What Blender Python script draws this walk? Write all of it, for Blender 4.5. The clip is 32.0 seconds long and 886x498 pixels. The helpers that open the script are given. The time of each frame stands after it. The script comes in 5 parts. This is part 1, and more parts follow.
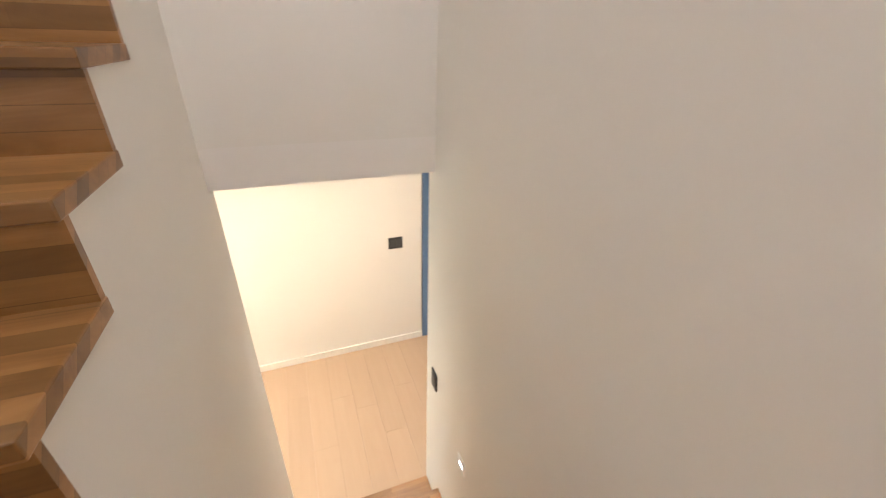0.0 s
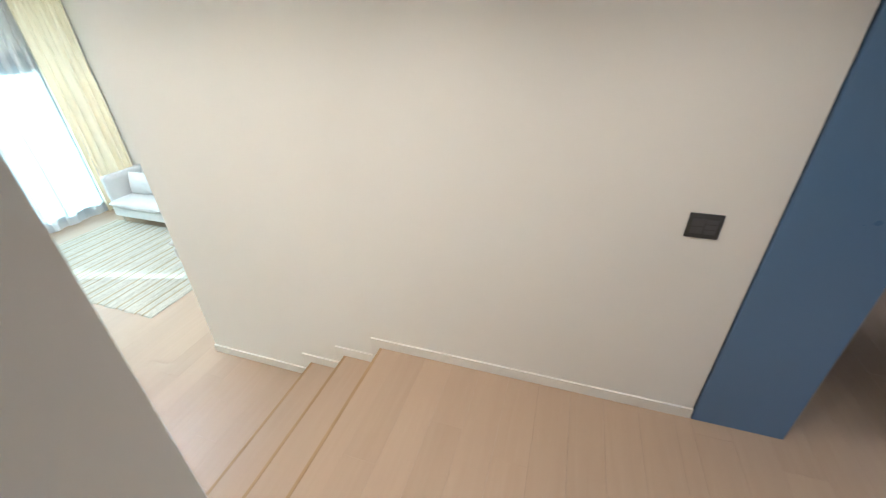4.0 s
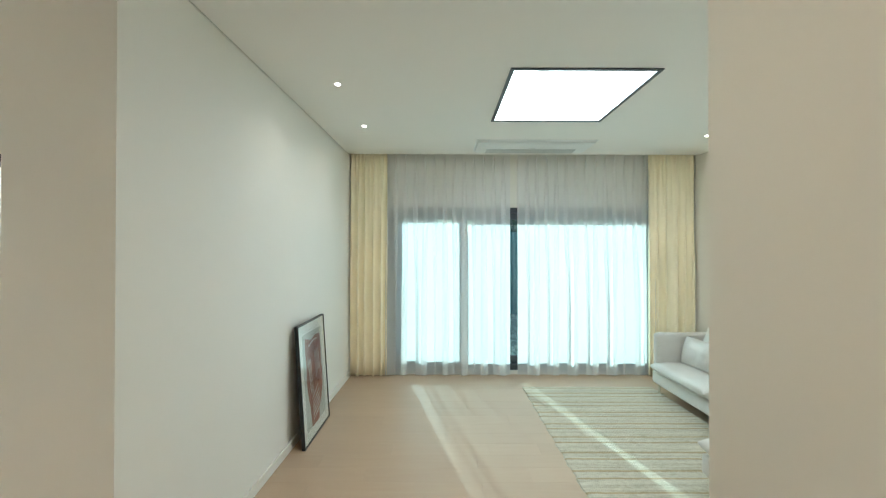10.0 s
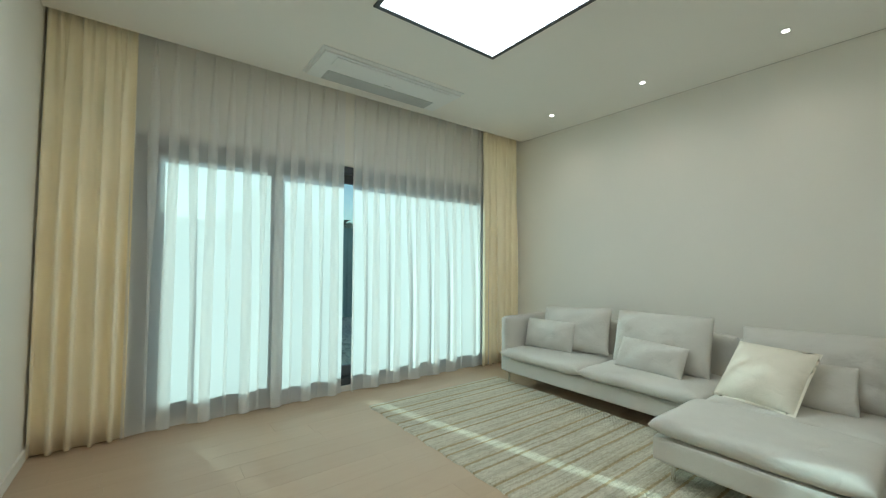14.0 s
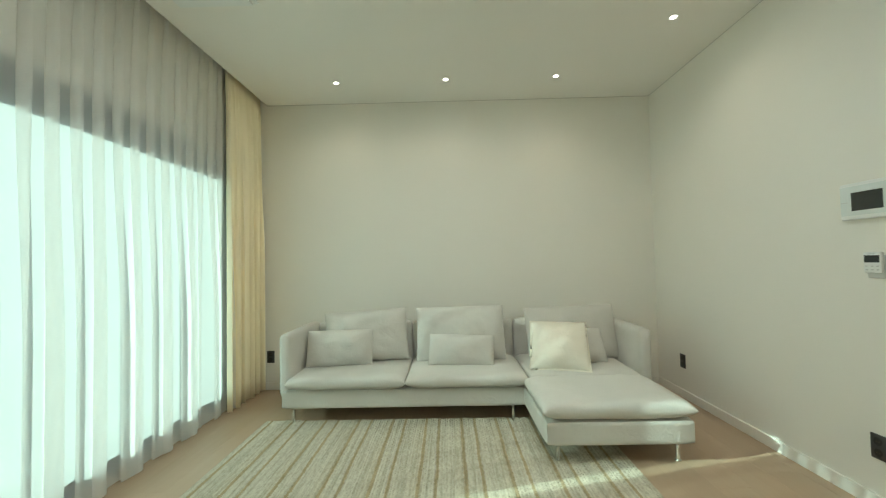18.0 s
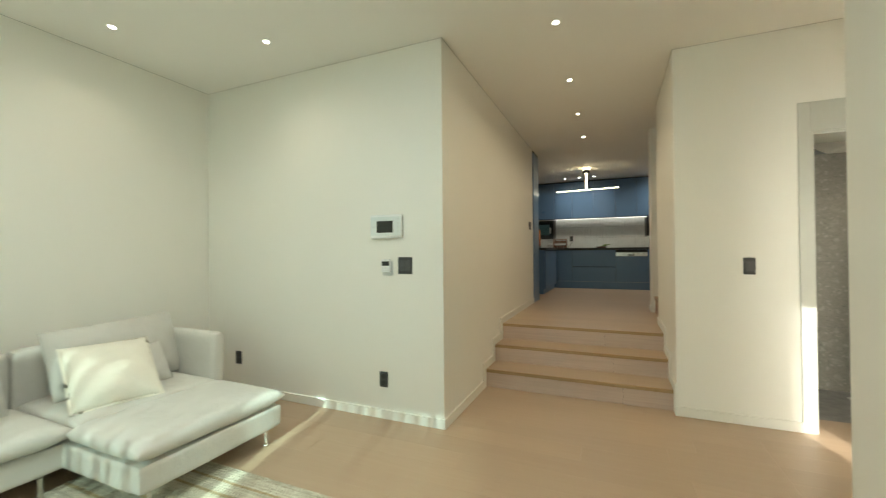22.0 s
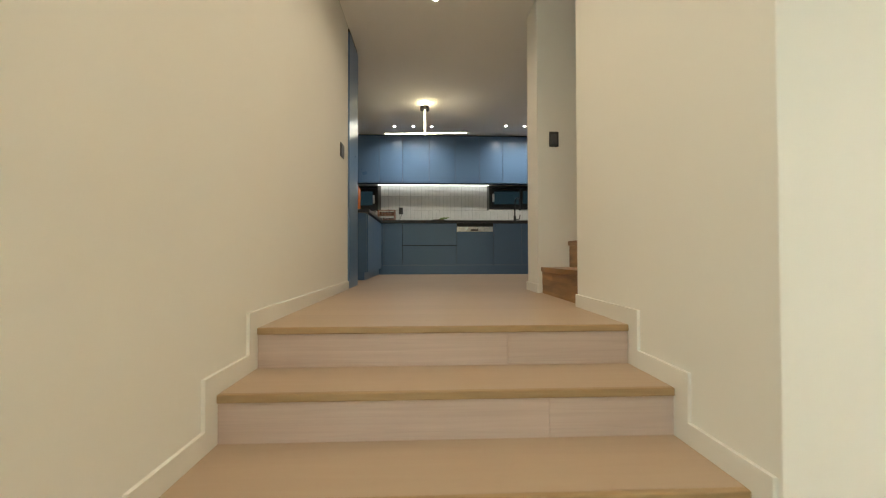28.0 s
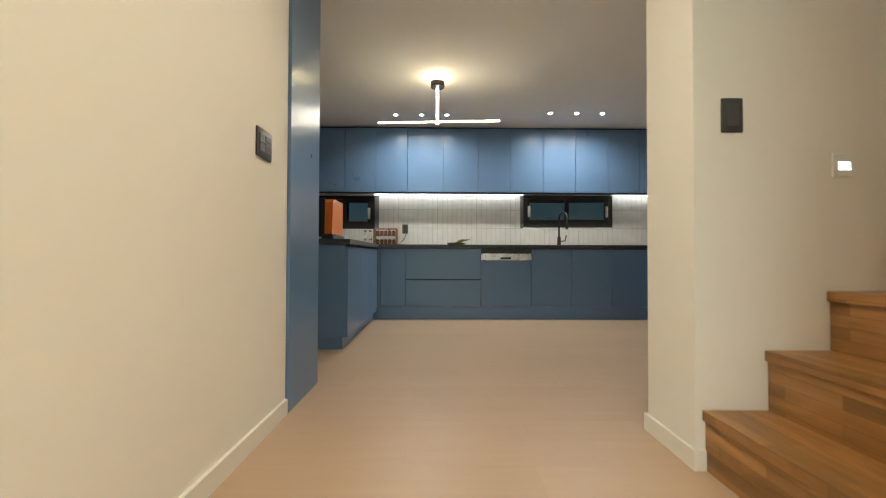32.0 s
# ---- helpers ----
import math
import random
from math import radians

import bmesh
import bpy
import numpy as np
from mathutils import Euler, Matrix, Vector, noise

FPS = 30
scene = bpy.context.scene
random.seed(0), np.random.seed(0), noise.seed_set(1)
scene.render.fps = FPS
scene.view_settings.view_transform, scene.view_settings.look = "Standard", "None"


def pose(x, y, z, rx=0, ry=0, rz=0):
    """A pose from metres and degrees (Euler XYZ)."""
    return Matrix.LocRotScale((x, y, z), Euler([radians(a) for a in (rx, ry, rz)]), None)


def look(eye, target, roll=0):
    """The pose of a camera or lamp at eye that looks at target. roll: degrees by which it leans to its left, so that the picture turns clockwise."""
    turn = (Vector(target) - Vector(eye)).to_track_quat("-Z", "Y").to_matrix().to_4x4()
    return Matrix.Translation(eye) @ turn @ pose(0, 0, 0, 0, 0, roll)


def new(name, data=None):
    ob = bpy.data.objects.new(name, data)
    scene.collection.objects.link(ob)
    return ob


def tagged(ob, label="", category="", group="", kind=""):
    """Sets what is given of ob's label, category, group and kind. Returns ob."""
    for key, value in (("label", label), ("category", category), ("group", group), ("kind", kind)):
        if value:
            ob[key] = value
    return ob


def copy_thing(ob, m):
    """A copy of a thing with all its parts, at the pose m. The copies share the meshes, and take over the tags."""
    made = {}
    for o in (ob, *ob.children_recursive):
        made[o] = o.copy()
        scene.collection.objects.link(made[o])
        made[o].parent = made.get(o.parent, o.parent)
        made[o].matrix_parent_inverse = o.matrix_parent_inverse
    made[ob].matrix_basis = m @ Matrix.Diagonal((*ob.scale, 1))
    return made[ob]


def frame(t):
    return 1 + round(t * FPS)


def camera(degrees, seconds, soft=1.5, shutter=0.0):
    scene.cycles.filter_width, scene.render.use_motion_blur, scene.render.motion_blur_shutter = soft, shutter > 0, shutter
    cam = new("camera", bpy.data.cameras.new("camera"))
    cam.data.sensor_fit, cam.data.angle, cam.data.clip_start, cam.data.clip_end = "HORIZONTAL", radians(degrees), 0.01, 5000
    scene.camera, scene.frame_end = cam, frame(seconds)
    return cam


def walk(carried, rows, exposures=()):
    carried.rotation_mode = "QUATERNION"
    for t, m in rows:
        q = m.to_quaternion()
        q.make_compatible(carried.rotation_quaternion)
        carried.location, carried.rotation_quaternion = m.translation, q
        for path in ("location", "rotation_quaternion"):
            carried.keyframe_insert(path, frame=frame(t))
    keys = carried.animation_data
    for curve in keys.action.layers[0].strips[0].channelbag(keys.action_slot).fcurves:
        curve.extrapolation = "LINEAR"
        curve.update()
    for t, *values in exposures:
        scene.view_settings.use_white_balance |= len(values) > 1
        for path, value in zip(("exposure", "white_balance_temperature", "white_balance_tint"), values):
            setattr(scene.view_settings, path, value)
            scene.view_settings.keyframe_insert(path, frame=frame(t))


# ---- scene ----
PATH = [
    (0, (3.234, 2.558, 3.415), (1.592, 3.198, 2.47), 1.7),
    (0.5, (3.081, 2.594, 3.347), (1.361, 2.979, 2.402), 1.1),
    (1, (2.934, 2.633, 3.205), (1.177, 2.782, 2.261), 0.6),
    (1.5, (2.765, 2.69, 3.143), (1.003, 2.615, 2.199), 0.4),
    (2, (2.614, 2.727, 3.05), (0.861, 2.537, 2.107), 0.6),
    (2.5, (2.40, 2.79, 2.905), (0.675, 2.497, 1.937), 0.4),
    (4.5, (1.672, 2.719, 2.289), (0.071, 1.991, 1.337), -1.1),
    (5, (1.57, 2.749, 2.027), (0.056, 1.737, 1.2), 0.1),
    (5.5, (1.507, 2.683, 1.937), (0.155, 1.464, 1.108), 0.8),
    (6, (1.327, 2.631, 1.886), (0.252, 1.186, 1.015), -0.2),
    (6.5, (1.21, 2.527, 1.813), (0.45, 0.896, 0.941), 0.3),
    (7, (1.072, 2.326, 1.773), (0.588, 0.588, 0.91), 0.4),
    (7.5, (0.939, 2.164, 1.787), (0.613, 0.351, 1.006), 0.8),
    (8, (0.851, 1.987, 1.798), (0.662, 0.096, 1.175), 0.6),
    (8.5, (0.851, 1.748, 1.735), (0.738, -0.203, 1.308), 0.1),
    (9, (0.8, 1.523, 1.74), (0.737, -0.453, 1.438), 0.4),
    (9.5, (0.802, 1.354, 1.713), (0.768, -0.642, 1.597), 0.3),
    (10, (0.819, 1.207, 1.644), (0.813, -0.793, 1.656), 0.1),
    (10.5, (0.865, 1.042, 1.549), (0.880, -0.956, 1.640), 0.1),
    (11, (0.934, 0.856, 1.45), (0.933, -1.143, 1.526), 0.1),
    (11.5, (1.013, 0.657, 1.367), (0.959, -1.341, 1.425), 0.2),
    (12, (1.097, 0.455, 1.315), (0.73, -1.51, 1.387), 0.2),
    (12.5, (1.182, 0.257, 1.298), (0.506, -1.624, 1.371), 0.1),
    (13, (1.272, 0.057, 1.294), (0.389, -1.736, 1.364), 0.1),
    (13.5, (1.368, -0.152, 1.284), (0.311, -1.849, 1.350), 0.3),
    (15.5, (1.619, -1.028, 1.232), (-0.078, -2.082, 1.316), -0.2),
    (16, (1.606, -1.235, 1.273), (-0.261, -1.948, 1.328), -0.9),
    (16.5, (1.575, -1.426, 1.270), (-0.383, -1.832, 1.323), -1.1),
    (17, (1.536, -1.62, 1.262), (-0.452, -1.829, 1.332), -1.0),
    (17.5, (1.497, -1.838, 1.253), (-0.499, -1.922, 1.331), -1.1),
    (18, (1.461, -2.075, 1.248), (-0.538, -2.104, 1.317), -1.2),
    (18.5, (1.426, -2.313, 1.269), (-0.573, -2.287, 1.326), -1.3),
    (19, (1.382, -2.499, 1.302), (-0.617, -2.459, 1.35), -1.3),
    (19.5, (1.324, -2.592, 1.317), (-0.663, -2.368, 1.352), -1.1),
    (20, (1.276, -2.627, 1.319), (-0.652, -2.096, 1.355), -0.8),
    (20.5, (1.224, -2.684, 1.331), (-0.541, -1.744, 1.363), -0.7),
    (21, (1.117, -2.798, 1.366), (-0.252, -1.339, 1.386), -0.7),
    (21.5, (1.138, -2.775, 1.355), (0.111, -1.058, 1.372), -0.6),
    (22, (1.158, -2.684, 1.305), (0.366, -0.848, 1.323), -0.5),
    (22.5, (1.137, -2.522, 1.223), (0.518, -0.620, 1.250), -0.5),
    (23, (1.077, -2.327, 1.131), (0.586, -0.388, 1.153), -0.5),
    (23.5, (0.984, -2.134, 1.048), (0.628, -0.166, 1.070), -0.3),
    (24, (0.893, -1.925, 0.977), (0.73, 0.068, 0.997), -0.1),
    (24.5, (0.835, -1.681, 0.917), (0.768, 0.317, 0.939), -0.1),
    (26.5, (0.77, -0.707, 0.815), (0.872, 1.29, 0.846), -0.1),
    (27, (0.738, -0.48, 0.814), (0.836, 1.518, 0.845), 0.0),
    (28, (0.72, -0.038, 0.805), (0.804, 1.96, 0.839), -0.1),
    (29, (0.698, 0.393, 0.806), (0.76, 2.391, 0.842), 0.1),
    (30, (0.725, 0.848, 0.833), (0.753, 2.848, 0.874), 0.1),
    (31, (0.728, 1.321, 0.991), (0.755, 3.321, 1.029), 0.2),
    (32, (0.72, 1.728, 1.25), (0.74, 3.728, 1.283), 0.2),
]
EXPOSURES = [(0, 2.47, 6000, 18), (2.5, 1.97, 5500, 14), (5, 1.29, 5050, 14), (7, 0.99, 5100, 12), (8, 0.92, 5400, 11), (9, 0.86, 5550, 9), (10, 0.6, 5650, 8), (13, 0.1, 5800, 8), (16, 0.0, 6300, 4), (18, 0.17, 6450, 3), (20, 0.18, 6550, 3), (21, 0.38, 6550, 2), (23, 0.67, 6400, 5), (24, 0.6, 6200, 5), (26.5, 0.85, 6300, 6), (28, 1.06, 6300, 7), (30, 1.39, 6350, 8), (32, 1.7, 6200, 8)]
cam = camera(96.7, 32.0, soft=1.1, shutter=0.5)
walk(cam, [(t, look(eye, target, roll)) for t, eye, target, roll in PATH], EXPOSURES)

# ---- world, sun, exposure ----
SUN_WAY = Vector((-0.25, 1.0, -0.475))
world = bpy.data.worlds.new("sky")
scene.world = world
world.use_nodes = True
wn = world.node_tree.nodes
sky = wn.new("ShaderNodeTexSky")
sky.sky_type = "NISHITA"
sky.sun_disc = False
sky.sun_elevation = radians(25)
sky.sun_rotation = radians(166)
wn["Background"].inputs["Strength"].default_value = 0.08
world.node_tree.links.new(sky.outputs["Color"], wn["Background"].inputs["Color"])
sun = new("sun", bpy.data.lights.new("sun", "SUN"))
sun.data.energy, sun.data.angle, sun.data.color = 5.0, radians(0.5), (1.0, 0.94, 0.85)
sun.matrix_world = look((0, -20, 10), Vector((0, -20, 10)) + SUN_WAY)

scene.cycles.max_bounces, scene.cycles.diffuse_bounces, scene.cycles.transparent_max_bounces = 16, 10, 24

# area lamp added in the side room's window opening to boost its daylight
side_fill = new("side_daylight_fill", bpy.data.lights.new("side_daylight_fill", "AREA"))
side_fill.data.shape, side_fill.data.size, side_fill.data.size_y = "RECTANGLE", 1.3, 2.4
side_fill.data.energy, side_fill.data.color = 85.0, (1.0, 0.95, 0.87)
side_fill.matrix_world = look((3.0, -2.57, 1.33), (3.0, 0.0, 1.33))

# ---- small builders ----
ORG = {}


def bx(x0, x1, y0, y1, z0, z1, bev=0.0, seg=2):
    bm = bmesh.new()
    bmesh.ops.create_cube(bm, size=1.0, matrix=Matrix.Translation(((x0 + x1) / 2, (y0 + y1) / 2, (z0 + z1) / 2)) @ Matrix.Diagonal((abs(x1 - x0), abs(y1 - y0), abs(z1 - z0), 1)))
    if bev:
        bmesh.ops.bevel(bm, geom=list(bm.edges), offset=bev, segments=seg, profile=0.5, affect="EDGES")
    return bm


def cyl(p, r, h, axis="z", n=24, r2=None, bev=0.0):
    bm = bmesh.new()
    bmesh.ops.create_cone(bm, cap_ends=True, segments=n, radius1=r, radius2=r if r2 is None else r2, depth=h)
    if bev:
        es = [e for e in bm.edges if len(e.link_faces) == 2 and any(len(f.verts) > 4 for f in e.link_faces)]
        bmesh.ops.bevel(bm, geom=es, offset=bev, segments=2, affect="EDGES")
    turn = {"z": Matrix(), "x": Matrix.Rotation(radians(90), 4, "Y"), "y": Matrix.Rotation(radians(-90), 4, "X")}[axis]
    bmesh.ops.transform(bm, matrix=Matrix.Translation(p) @ turn, verts=bm.verts)
    return bm


def join(*bms):
    out = bmesh.new()
    for b in bms:
        me = bpy.data.meshes.new("t")
        b.to_mesh(me)
        out.from_mesh(me)
        bpy.data.meshes.remove(me)
        b.free()
    return out


def prism(poly, lo, hi, axis="z"):
    """Extrudes a closed outline. axis z: outline in x, y; y: outline in x, z; x: outline in y, z."""
    put = {"z": lambda a, b, c: (a, b, c), "y": lambda a, b, c: (a, c, b), "x": lambda a, b, c: (c, a, b)}[axis]
    bm = bmesh.new()
    lower = [bm.verts.new(put(a, b, lo)) for a, b in poly]
    upper = [bm.verts.new(put(a, b, hi)) for a, b in poly]
    n = len(poly)
    bm.faces.new(lower)
    bm.faces.new(upper)
    for i in range(n):
        bm.faces.new((lower[i], lower[(i + 1) % n], upper[(i + 1) % n], upper[i]))
    bmesh.ops.recalc_face_normals(bm, faces=bm.faces)
    return bm


def tube(points, r, n=10):
    """A round bar along a list of points."""
    bm = bmesh.new()
    pts = [Vector(p) for p in points]
    rings = []
    side = None
    for i, p in enumerate(pts):
        d = (pts[min(i + 1, len(pts) - 1)] - pts[max(i - 1, 0)]).normalized()
        if side is None:
            side = d.orthogonal().normalized()
        side = (side - d * side.dot(d)).normalized()
        up = d.cross(side)
        rings.append([bm.verts.new(p + r * (math.cos(a) * side + math.sin(a) * up)) for a in (2 * math.pi * k / n for k in range(n))])
    for a, b in zip(rings, rings[1:]):
        for k in range(n):
            bm.faces.new((a[k], a[(k + 1) % n], b[(k + 1) % n], b[k]))
    bm.faces.new(rings[0][::-1])
    bm.faces.new(rings[-1])
    bmesh.ops.recalc_face_normals(bm, faces=bm.faces)
    return bm


def smooth(ob, angle=40):
    for p in ob.data.polygons:
        p.use_smooth = True
    ob.data.set_sharp_from_angle(angle=radians(angle))
    return ob


def mesh_ob(name, bm, material, soft=False):
    me = bpy.data.meshes.new(name)
    bm.to_mesh(me)
    bm.free()
    me.materials.append(material)
    ob = new(name, me)
    if soft:
        smooth(ob)
    return ob


def thing(name, at, label, category, group=""):
    ob = new(name)
    ob.empty_display_size = 0.1
    ob.location = at
    ORG[ob.name] = Vector(at)
    return tagged(ob, label, category, group)


def part(name, bm, material, parent, label="", soft=False):
    """One mesh under a thing or a part; bm is in world coordinates of the thing as first placed."""
    off = ORG[parent.name]
    bmesh.ops.translate(bm, verts=bm.verts, vec=-off)
    ob = mesh_ob(name, bm, material, soft)
    ob.parent = parent
    ORG[ob.name] = off
    return tagged(ob, label)


def built(name, bm, material, label="", soft=False):
    """A piece of the setting."""
    ob = mesh_ob(name, bm, material, soft)
    ORG[ob.name] = Vector()
    return tagged(ob, label, "", "", "structure")


def solo(name, bm, material, at, label, category, group="", soft=False):
    """A thing that is one mesh."""
    bmesh.ops.translate(bm, verts=bm.verts, vec=-Vector(at))
    ob = mesh_ob(name, bm, material, soft)
    ob.location = at
    ORG[ob.name] = Vector(at)
    return tagged(ob, label, category, group)


# ---- materials ----
def base(name, rough=0.5, metal=0.0, color=(0.8, 0.8, 0.8)):
    m = bpy.data.materials.new(name)
    m.use_nodes = True
    nt = m.node_tree
    b = nt.nodes["Principled BSDF"]
    b.inputs["Roughness"].default_value = rough
    b.inputs["Metallic"].default_value = metal
    b.inputs["Base Color"].default_value = (*color, 1)
    return m, nt, b


def node(nt, kind, **values):
    n = nt.nodes.new(kind)
    for key, v in values.items():
        n.inputs[key].default_value = v
    return n


def place(nt, scale=(1, 1, 1)):
    g = nt.nodes.new("ShaderNodeNewGeometry")
    mp = nt.nodes.new("ShaderNodeMapping")
    mp.inputs["Scale"].default_value = scale
    nt.links.new(g.outputs["Position"], mp.inputs["Vector"])
    return mp.outputs["Vector"]


def ramp(nt, fac, stops):
    r = nt.nodes.new("ShaderNodeValToRGB")
    while len(r.color_ramp.elements) < len(stops):
        r.color_ramp.elements.new(0.5)
    for e, (p, c) in zip(r.color_ramp.elements, stops):
        e.position, e.color = p, (*c, 1)
    nt.links.new(fac, r.inputs["Fac"])
    return r.outputs["Color"]


def bump(nt, b, height, strength, dist=0.01):
    n = nt.nodes.new("ShaderNodeBump")
    n.inputs["Strength"].default_value = strength
    n.inputs["Distance"].default_value = dist
    nt.links.new(height, n.inputs["Height"])
    nt.links.new(n.outputs["Normal"], b.inputs["Normal"])


def surface(name, color, rough=0.5, metal=0.0, var=0.05, scale=3.0, fine=150.0, relief=0.05, dist=0.002, uneven=0.06):
    """A plain material with large, soft variation, fine grain in the relief and uneven gloss."""
    m, nt, b = base(name, rough, metal, color)
    pos = place(nt)
    big = node(nt, "ShaderNodeTexNoise", Scale=scale, Detail=4.0)
    nt.links.new(pos, big.inputs["Vector"])
    lo, hi = [tuple(min(1, c * k) for c in color) for k in (1 - var, 1 + var)]
    nt.links.new(ramp(nt, big.outputs["Fac"], [(0.3, lo), (0.7, hi)]), b.inputs["Base Color"])
    small = node(nt, "ShaderNodeTexNoise", Scale=fine, Detail=3.0)
    nt.links.new(pos, small.inputs["Vector"])
    rr = node(nt, "ShaderNodeMapRange")
    rr.inputs["To Min"].default_value, rr.inputs["To Max"].default_value = max(0, rough - uneven), min(1, rough + uneven)
    nt.links.new(big.outputs["Fac"], rr.inputs["Value"])
    nt.links.new(rr.outputs["Result"], b.inputs["Roughness"])
    if relief:
        bump(nt, b, small.outputs["Fac"], relief, dist)
    return m


def wood(name, stops, grain=(2.0, 30.0, 30.0), rough=0.4, relief=0.08, seed_shift=3.0, staves=None):
    """Wood with grain along x; each piece starts elsewhere in the grain. staves: (length, width) of glued strips."""
    m, nt, b = base(name, rough)
    pos = place(nt)
    info = nt.nodes.new("ShaderNodeObjectInfo")
    sh = nt.nodes.new("ShaderNodeVectorMath")
    sh.operation = "MULTIPLY_ADD"
    sh.inputs[1].default_value = (1, 1, 1)
    mul = nt.nodes.new("ShaderNodeVectorMath")
    mul.operation = "SCALE"
    mul.inputs[0].default_value = (5.3, 3.1, 7.7)
    nt.links.new(info.outputs["Random"], mul.inputs["Scale"])
    nt.links.new(pos, sh.inputs[0])
    nt.links.new(mul.outputs["Vector"], sh.inputs[2])
    src = sh.outputs["Vector"]
    mp = nt.nodes.new("ShaderNodeMapping")
    mp.inputs["Scale"].default_value = grain
    nt.links.new(src, mp.inputs["Vector"])
    n1 = node(nt, "ShaderNodeTexNoise", Scale=1.0, Detail=6.0, Roughness=0.6, Distortion=0.8)
    nt.links.new(mp.outputs["Vector"], n1.inputs["Vector"])
    col = ramp(nt, n1.outputs["Fac"], stops)
    tone = node(nt, "ShaderNodeHueSaturation")
    vv = node(nt, "ShaderNodeMapRange")
    vv.inputs["To Min"].default_value, vv.inputs["To Max"].default_value = 0.965, 1.035
    nt.links.new(info.outputs["Random"], vv.inputs["Value"])
    if staves:
        br = nt.nodes.new("ShaderNodeTexBrick")
        br.inputs["Scale"].default_value = 1.0
        br.inputs["Brick Width"].default_value, br.inputs["Row Height"].default_value = staves
        br.inputs["Mortar Size"].default_value = 0.0008
        br.inputs["Color1"].default_value, br.inputs["Color2"].default_value = (0.55, 0.55, 0.55, 1), (1.25, 1.25, 1.25, 1)
        br.inputs["Mortar"].default_value = (0.5, 0.5, 0.5, 1)
        fl = nt.nodes.new("ShaderNodeMapping")
        fl.inputs["Rotation"].default_value = (0, 0, radians(90))
        mix3 = nt.nodes.new("ShaderNodeCombineXYZ")
        sep = nt.nodes.new("ShaderNodeSeparateXYZ")
        nt.links.new(pos, sep.inputs["Vector"])
        ad = nt.nodes.new("ShaderNodeMath")
        ad.operation = "ADD"
        nt.links.new(sep.outputs["X"], ad.inputs[0])
        nt.links.new(sep.outputs["Z"], ad.inputs[1])
        nt.links.new(sep.outputs["Y"], mix3.inputs["X"])
        nt.links.new(ad.outputs["Value"], mix3.inputs["Y"])
        nt.links.new(mix3.outputs["Vector"], br.inputs["Vector"])
        mx = nt.nodes.new("ShaderNodeMix")
        mx.data_type, mx.blend_type = "RGBA", "MULTIPLY"
        mx.inputs["Factor"].default_value = 0.8
        nt.links.new(col, mx.inputs["A"])
        nt.links.new(br.outputs["Color"], mx.inputs["B"])
        col = mx.outputs["Result"]
    nt.links.new(col, tone.inputs["Color"])
    nt.links.new(vv.outputs["Result"], tone.inputs["Value"])
    nt.links.new(tone.outputs["Color"], b.inputs["Base Color"])
    bump(nt, b, n1.outputs["Fac"], relief, 0.002)
    return m


def glow(name, color, strength):
    m = bpy.data.materials.new(name)
    m.use_nodes = True
    nt = m.node_tree
    nt.nodes.clear()
    e = node(nt, "ShaderNodeEmission", Strength=strength, Color=(*color, 1))
    o = nt.nodes.new("ShaderNodeOutputMaterial")
    nt.links.new(e.outputs[0], o.inputs["Surface"])
    return m


def pane(name, tint, gloss=0.045, rough=0.0):
    """Thin glass: mostly clear, slightly mirroring."""
    m = bpy.data.materials.new(name)
    m.use_nodes = True
    nt = m.node_tree
    nt.nodes.clear()
    t = node(nt, "ShaderNodeBsdfTransparent", Color=(*tint, 1))
    g = node(nt, "ShaderNodeBsdfGlossy", Roughness=rough)
    mx = nt.nodes.new("ShaderNodeMixShader")
    mx.inputs["Fac"].default_value = gloss
    fr = node(nt, "ShaderNodeLayerWeight", Blend=0.5)
    pw = nt.nodes.new("ShaderNodeMath")
    pw.operation = "POWER"
    pw.inputs[1].default_value = 5.0
    ma = nt.nodes.new("ShaderNodeMath")
    ma.operation = "MULTIPLY_ADD"
    ma.inputs[1].default_value, ma.inputs[2].default_value = 0.9, gloss
    nt.links.new(fr.outputs["Facing"], pw.inputs[0])
    nt.links.new(pw.outputs[0], ma.inputs[0])
    o = nt.nodes.new("ShaderNodeOutputMaterial")
    nt.links.new(ma.outputs[0], mx.inputs["Fac"])
    nt.links.new(t.outputs[0], mx.inputs[1])
    nt.links.new(g.outputs[0], mx.inputs[2])
    nt.links.new(mx.outputs[0], o.inputs["Surface"])
    return m


